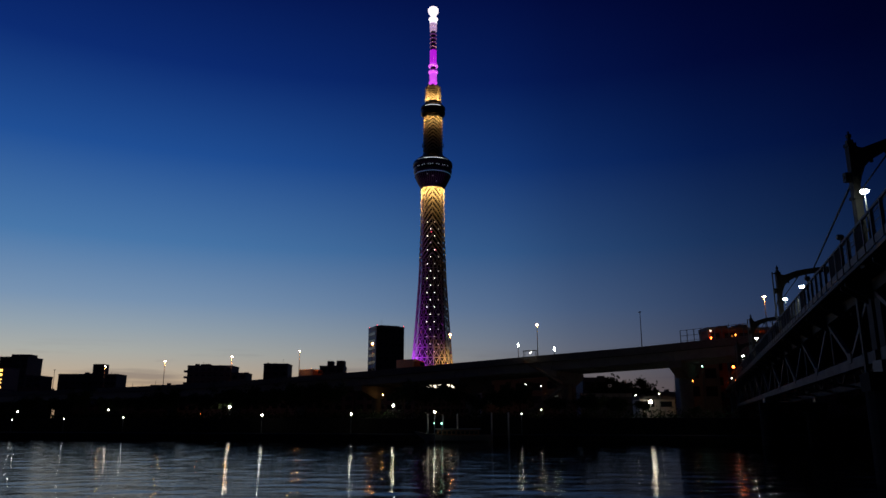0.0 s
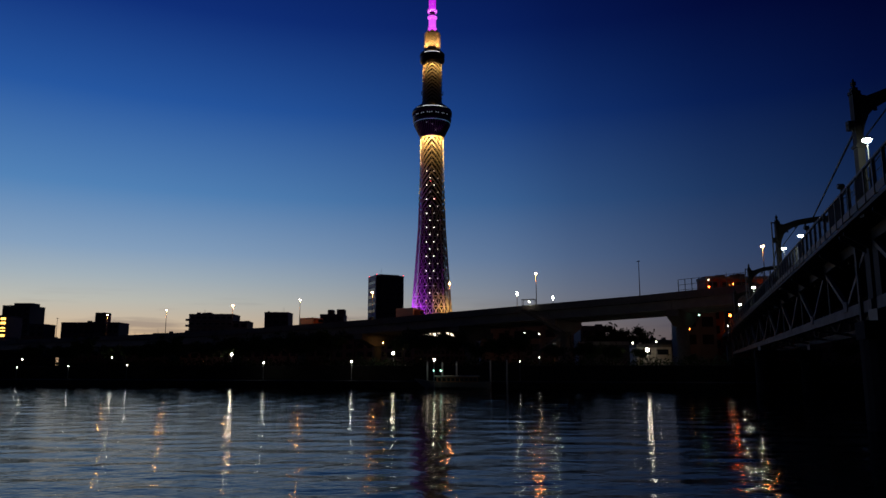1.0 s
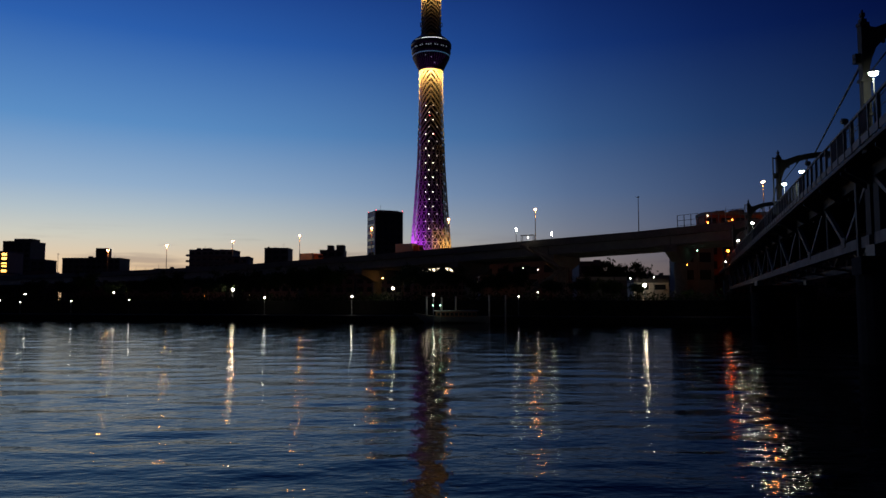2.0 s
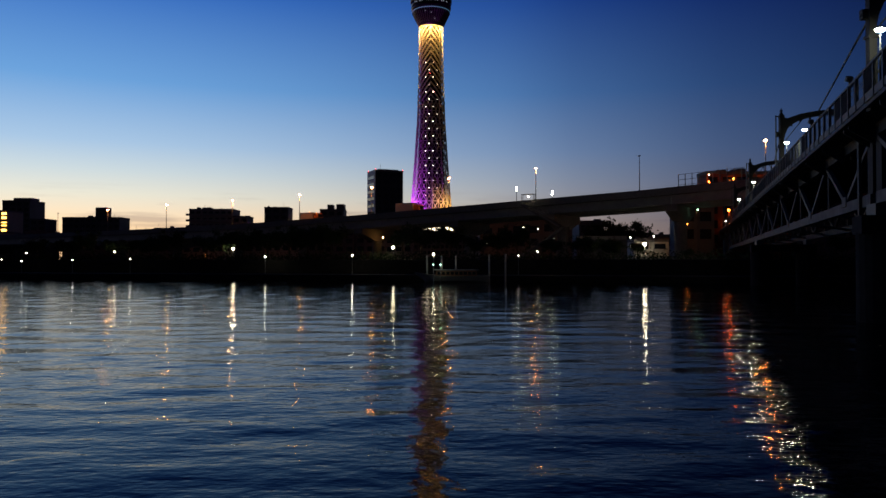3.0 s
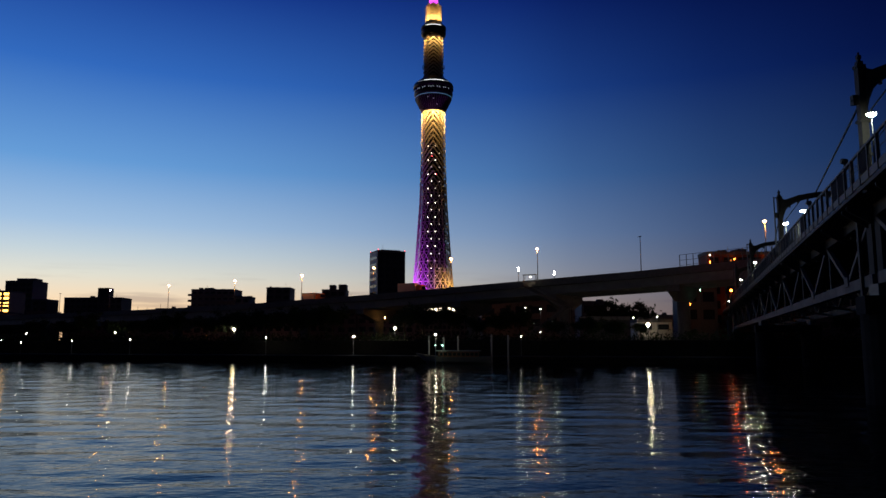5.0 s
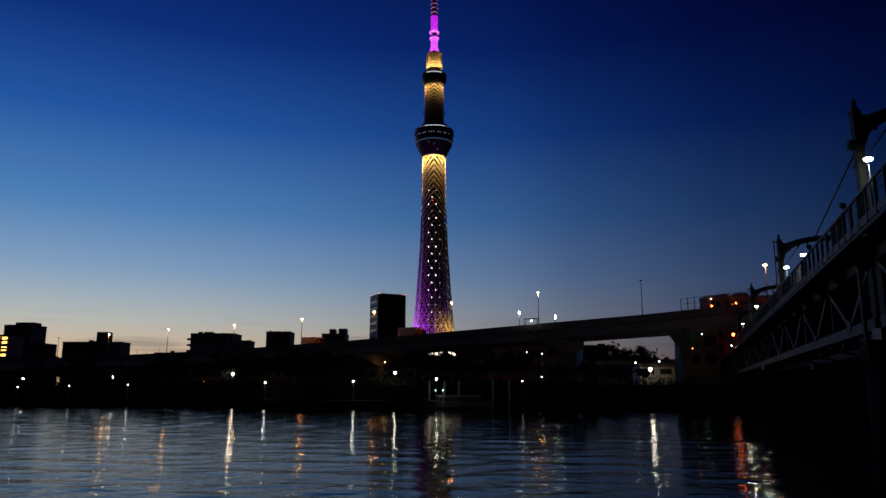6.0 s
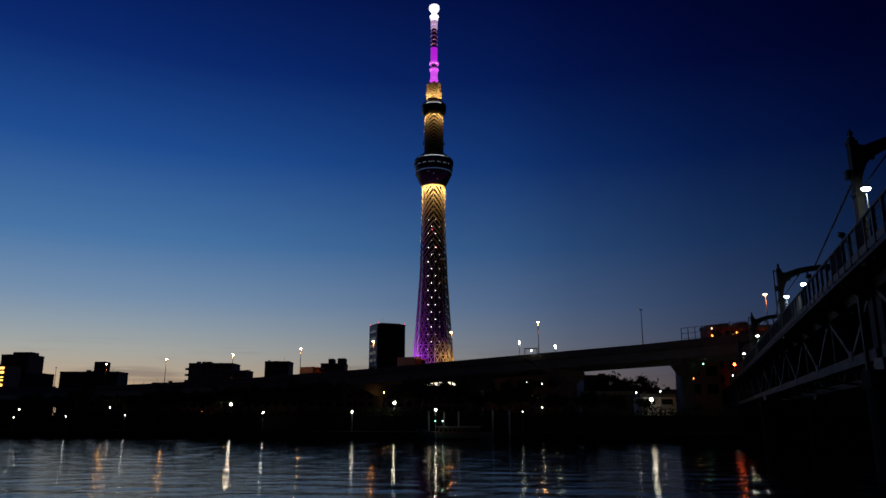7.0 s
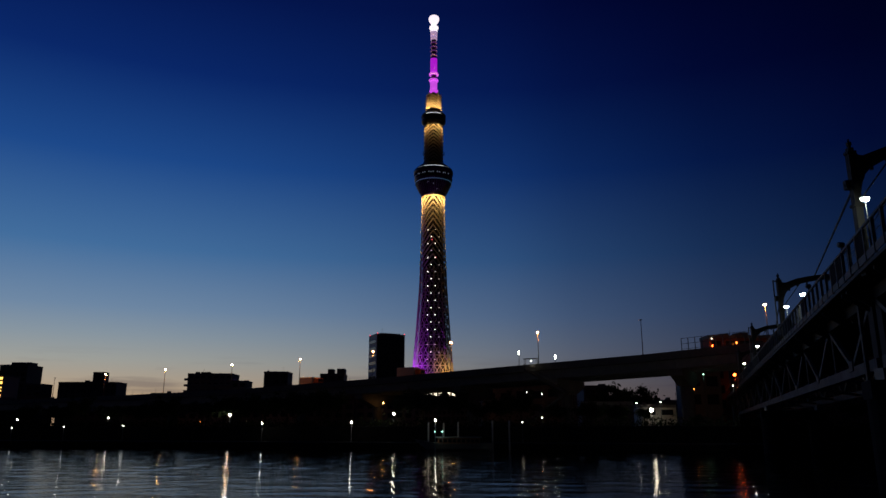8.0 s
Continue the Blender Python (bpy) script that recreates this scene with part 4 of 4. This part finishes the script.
for x0, x1, y, z in ((82, 96, 208, 25.5), (96.4, 112, 212, 29.0), (112.4, 130, 214, 33.0), (130.4, 152, 216, 38.0), (152.4, 178, 218, 36.0), (178.5, 210, 220, 34.0)):
    building(x0, x1, y, z, 14, WALL_DARK, label="dark apartment block beyond the railway bridge")
# unseen blocks added behind the camera to keep low sky light off the bridge
for x0, x1, z in ((-150, -95, 17), (-94, -50, 21), (-49, -8, 19), (-7, 40, 23), (41, 90, 20), (91, 150, 18)):
    b = building(x0, x1, 62, z, 14, WALL_DARK, label="unseen plain dark block on the near bank, hiding low sky")
    b.matrix_basis = Matrix.Rotation(math.pi, 4, "Z") @ b.matrix_basis
lit = {(i, c): ROOM_GLOW for i in (5, 6) for c in range(2, 10) if (i, c) not in ((5, 6), (6, 2), (6, 8), (5, 9))}
building(-10.0, 10.5, 260, 20.2, 12, WALL_DARK, 8, "dark office building with two rows of lit windows", lit=lit, bays=13)
building(-214.0, -196.5, 330, 26.1, 12, WALL_TILE, 12, "apartment block with amber lit balconies", lit={(i, c): AMBER_ROOM for i in range(1, 12) for c in (3, 4)}, balconies=0.8)
building(42.8, 50.5, 162, 7.6, 8, mat("white_shed_wall", (0.6, 0.58, 0.54), 0.8, 0, 1.5, 0.2, 0.1), 2, "low white shed lit by a yard lamp", category="shed")
park_lamp(44.0, 158, 6.8, 3.4, None, 0.2)


def yard_fence():
    """Tall dark boundary fence with a pale band of panels along its top."""
    f = root("yard_fence", (27.8, 150, 3.4), "tall dark boundary fence with a pale panel band along its top", "fence")
    part("lower_wall", box(B(), 0, 10.4, 0, 0.2, 0, 4.3), WALL_DARK, f)
    bm = box(B(), -0.62, 0.62, -0.03, 0.03, 0, 0.75, 0.02)
    me = bpy.data.meshes.new("panel")
    bm.to_mesh(me)
    bm.free()
    me.materials.append(WALL_TILE)
    for i in range(8):
        share("panel", me, f, (0.66 + i * 1.3, 0.05, 4.33))
    for i in range(9):
        part("post", box(B(), i * 1.3 - 0.04, i * 1.3 + 0.04, 0.1, 0.2, 4.3, 5.2), DARK_STEEL, f)


yard_fence()

# ---- fence, stairs and lorries of the expressway ----
def guard_fence():
    f = root("guard_fence", way(46) + ACROSS * 0.15, "tall dark steel guard fence on the expressway parapet", "fence")
    o = way(46) + ACROSS * 0.15
    xs = [46 + i * 1.1 for i in range(33)]
    for x in xs:
        c = way(x) + ACROSS * 0.15 - o
        part("post", beam(B(), c, c + Vector((0, 0, 2.35)), 0.12), DARK_STEEL, f)
    for h in (0.25, 1.25, 2.3):
        bm = B()
        for a, b in zip(xs, xs[1:]):
            beam(bm, way(a) + ACROSS * 0.15 - o + Vector((0, 0, h)), way(b) + ACROSS * 0.15 - o + Vector((0, 0, h)), 0.07)
        part("rail", bm, DARK_STEEL, f)


guard_fence()


def stairs():
    a, b = Vector((17.4, 157.0, 15.4)), Vector((24.9, 151.2, 10.4))
    st = root("emergency_stairs", (24.9, 151.2, 3.4), "grey steel emergency stairs down from the expressway", "stairs")
    o = Vector((24.9, 151.2, 3.4))
    for p, q in ((a, b), (b + Vector((0.3, -0.9, -0.1)), Vector((16.6, 156.4, 3.5)))):
        d = q - p
        n = Vector((d.y, -d.x, 0)).normalized() * 0.6
        for sd in (-1, 1):
            part("stringer", beam(B(), p + n * sd - o, q + n * sd - o, 0.12, 0.4), DIAGONAL, st)
            part("hand_rail", beam(B(), p + n * sd + Vector((0, 0, 1.1)) - o, q + n * sd + Vector((0, 0, 1.1)) - o, 0.07), DIAGONAL, st)
        for i in range(26):
            c = p + d * (i + 0.5) / 26 - o
            part("step", beam(B(), c - n * 0.95, c + n * 0.95, 0.28, 0.05), DIAGONAL, st)
    for x, y in ((-7.6, 6.6), (-5.2, 5.2), (-7.2, 7.4), (-4.8, 6.0)):
        part("head_post", beam(B(), (x, y, 12.2), (x, y, 14.3), 0.1), DIAGONAL, st)
    part("head_roof", beam(B(), (-7.5, 7.05, 14.35), (-4.9, 5.55, 14.35), 1.2, 0.1), DIAGONAL, st)
    part("head_lamp", lathe(B(), [(0.04, 13.7), (0.08, 13.75), (0.08, 13.9), (0.04, 13.95)], 8), WHITE_LAMP, st, at=(-6.2, 5.7, 0))
    part("landing", box(B(), -0.9, 1.5, -1.8, 0.9, 6.85, 7.0), DIAGONAL, st)
    for x, y in ((-0.6, -1.5), (1.2, -1.5), (-0.6, 0.6), (1.2, 0.6)):
        part("post", beam(B(), (x, y, 0), (x, y, 6.9), 0.2), DIAGONAL, st)


stairs()

LORRY_BOX = mat("white_lorry_box", (0.55, 0.54, 0.52), 0.4, 0, 2, 0.1, 0.0)
LORRY_ORANGE = mat("orange_lorry_paint", (0.7, 0.22, 0.04), 0.4, 0, 2, 0.1, 0.0)
RUBBER = mat("tyre_rubber", (0.02, 0.02, 0.02), 0.9, 0, 5, 0.2, 0.1)


def lorry(x, lane, long, high, cab):
    c = way(x) + ACROSS * lane + Vector((0, 0, -1.0))
    lo = root("lorry", c, "box lorry with a pale body on the expressway", "lorry", "lorries", turn=math.atan2(ALONG.y, ALONG.x))
    part("cargo_box", box(B(), 0, long, -1.15, 1.15, 0.95, high, 0.06), LORRY_BOX, lo)
    ca = part("cab", box(B(), long + 0.15, long + 1.8, -1.1, 1.1, 0.55, min(high, 2.7), 0.18), cab, lo)
    part("windscreen", box(B(), long + 1.6, long + 1.83, -0.95, 0.95, 1.6, 2.4, 0.03), GLASS, ca)
    part("chassis", box(B(), 0.1, long + 1.7, -0.45, 0.45, 0.55, 0.94), DARK_STEEL, lo)
    bm = lathe(B(), [(0.2, -0.14), (0.46, -0.14), (0.5, -0.09), (0.5, 0.09), (0.46, 0.14), (0.2, 0.14)], 16)
    bmesh.ops.rotate(bm, verts=bm.verts, matrix=Matrix.Rotation(math.pi / 2, 3, "X"))
    w = part("wheel", bm, RUBBER, lo, at=(1.0, -0.95, 0.5))
    for wx, wy in ((1.0, 0.95), (long + 0.9, -0.95), (long + 0.9, 0.95)):
        share("wheel", w.data, lo, (wx, wy, 0.5))


lorry(-12.0, 2.5, 5.0, 3.2, LORRY_ORANGE)
lorry(-38.5, 2.5, 4.6, 2.9, LORRY_ORANGE)


# ---- boat and mooring posts ----
def boat():
    b = root("tour_boat", (1.7, 111.3, 0.05), "moored wooden tour boat with a low long cabin", "boat")
    bm = B()
    prev = None
    for i in range(17):
        k = i / 16
        x = -5.9 + 11.4 * k
        rake = 1.5 * max(0, 1 - 3 * k)
        half = 1.35 * (1 - abs(2 * k - 1) ** 3.2) + 0.06
        sheer = 0.95 + 0.75 * max(0, 0.35 - k) ** 1.3 * 3 + 0.25 * max(0, k - 0.75)
        cur = [bm.verts.new(p) for p in ((x, -half, sheer), (x + rake, -half * 0.85, 0.2), (x + rake * 1.3, 0, -0.35), (x + rake, half * 0.85, 0.2), (x, half, sheer), (x, half - 0.05, sheer - 0.12), (x, -half + 0.05, sheer - 0.12))]
        if prev:
            for j in range(7):
                bm.faces.new((prev[j], cur[j], cur[(j + 1) % 7], prev[(j + 1) % 7]))
        else:
            bm.faces.new(cur)
        prev = cur
    bm.faces.new(prev[::-1])
    part("hull", bm, mat("pale_hull_paint", (0.4, 0.38, 0.35), 0.5, 0, 3, 0.2, 0.1), b)
    c = part("cabin", box(B(), -2.6, 3.6, -1.0, 1.0, 0.85, 1.75, 0.05), mat("brown_cabin_wood", (0.34, 0.15, 0.09), 0.6, 0, 4, 0.3, 0.1), b)
    part("roof", box(B(), -2.9, 3.9, -1.15, 1.15, 1.76, 1.9, 0.05), mat("cabin_roof", (0.45, 0.43, 0.41), 0.6, 0, 3, 0.2, 0.1), c)
    for i in range(9):
        part("window", box(B(), -2.35 + i * 0.66, -1.85 + i * 0.66, -1.03, -0.98, 1.1, 1.55), GLASS, c)


boat()
for x, y, z in ((-2.3, 113.6, 4.1), (0.0, 113.6, 4.0), (2.2, 113.6, 4.1), (7.3, 112, 4.3), (9.8, 112, 4.3)):
    p = part("mooring_post", lathe(B(), [(0.13, -2), (0.13, z - 0.15), (0.1, z)], 12), mat("white_post_paint", (0.6, 0.6, 0.58), 0.5, 0, 3, 0.2, 0.1) if x == -2.3 else bpy.data.materials["white_post_paint"], at=(x, y, 0))
    tagged(p, "white steel mooring post standing in the river", "mooring post", "mooring posts")
for x, ma in ((-1.2, GREEN_LAMP), (-0.2, GREEN_LAMP)):
    park_lamp(x * 1.04, 109.2, 2.7, -1.0, ma, 0.10)
park_lamp(-1.2, 108.6, 4.3, -1.0, None, 0.13)
park_lamp(-15.0, 185.6, 9.4, 3.4, PIER_LAMP, 0.12)
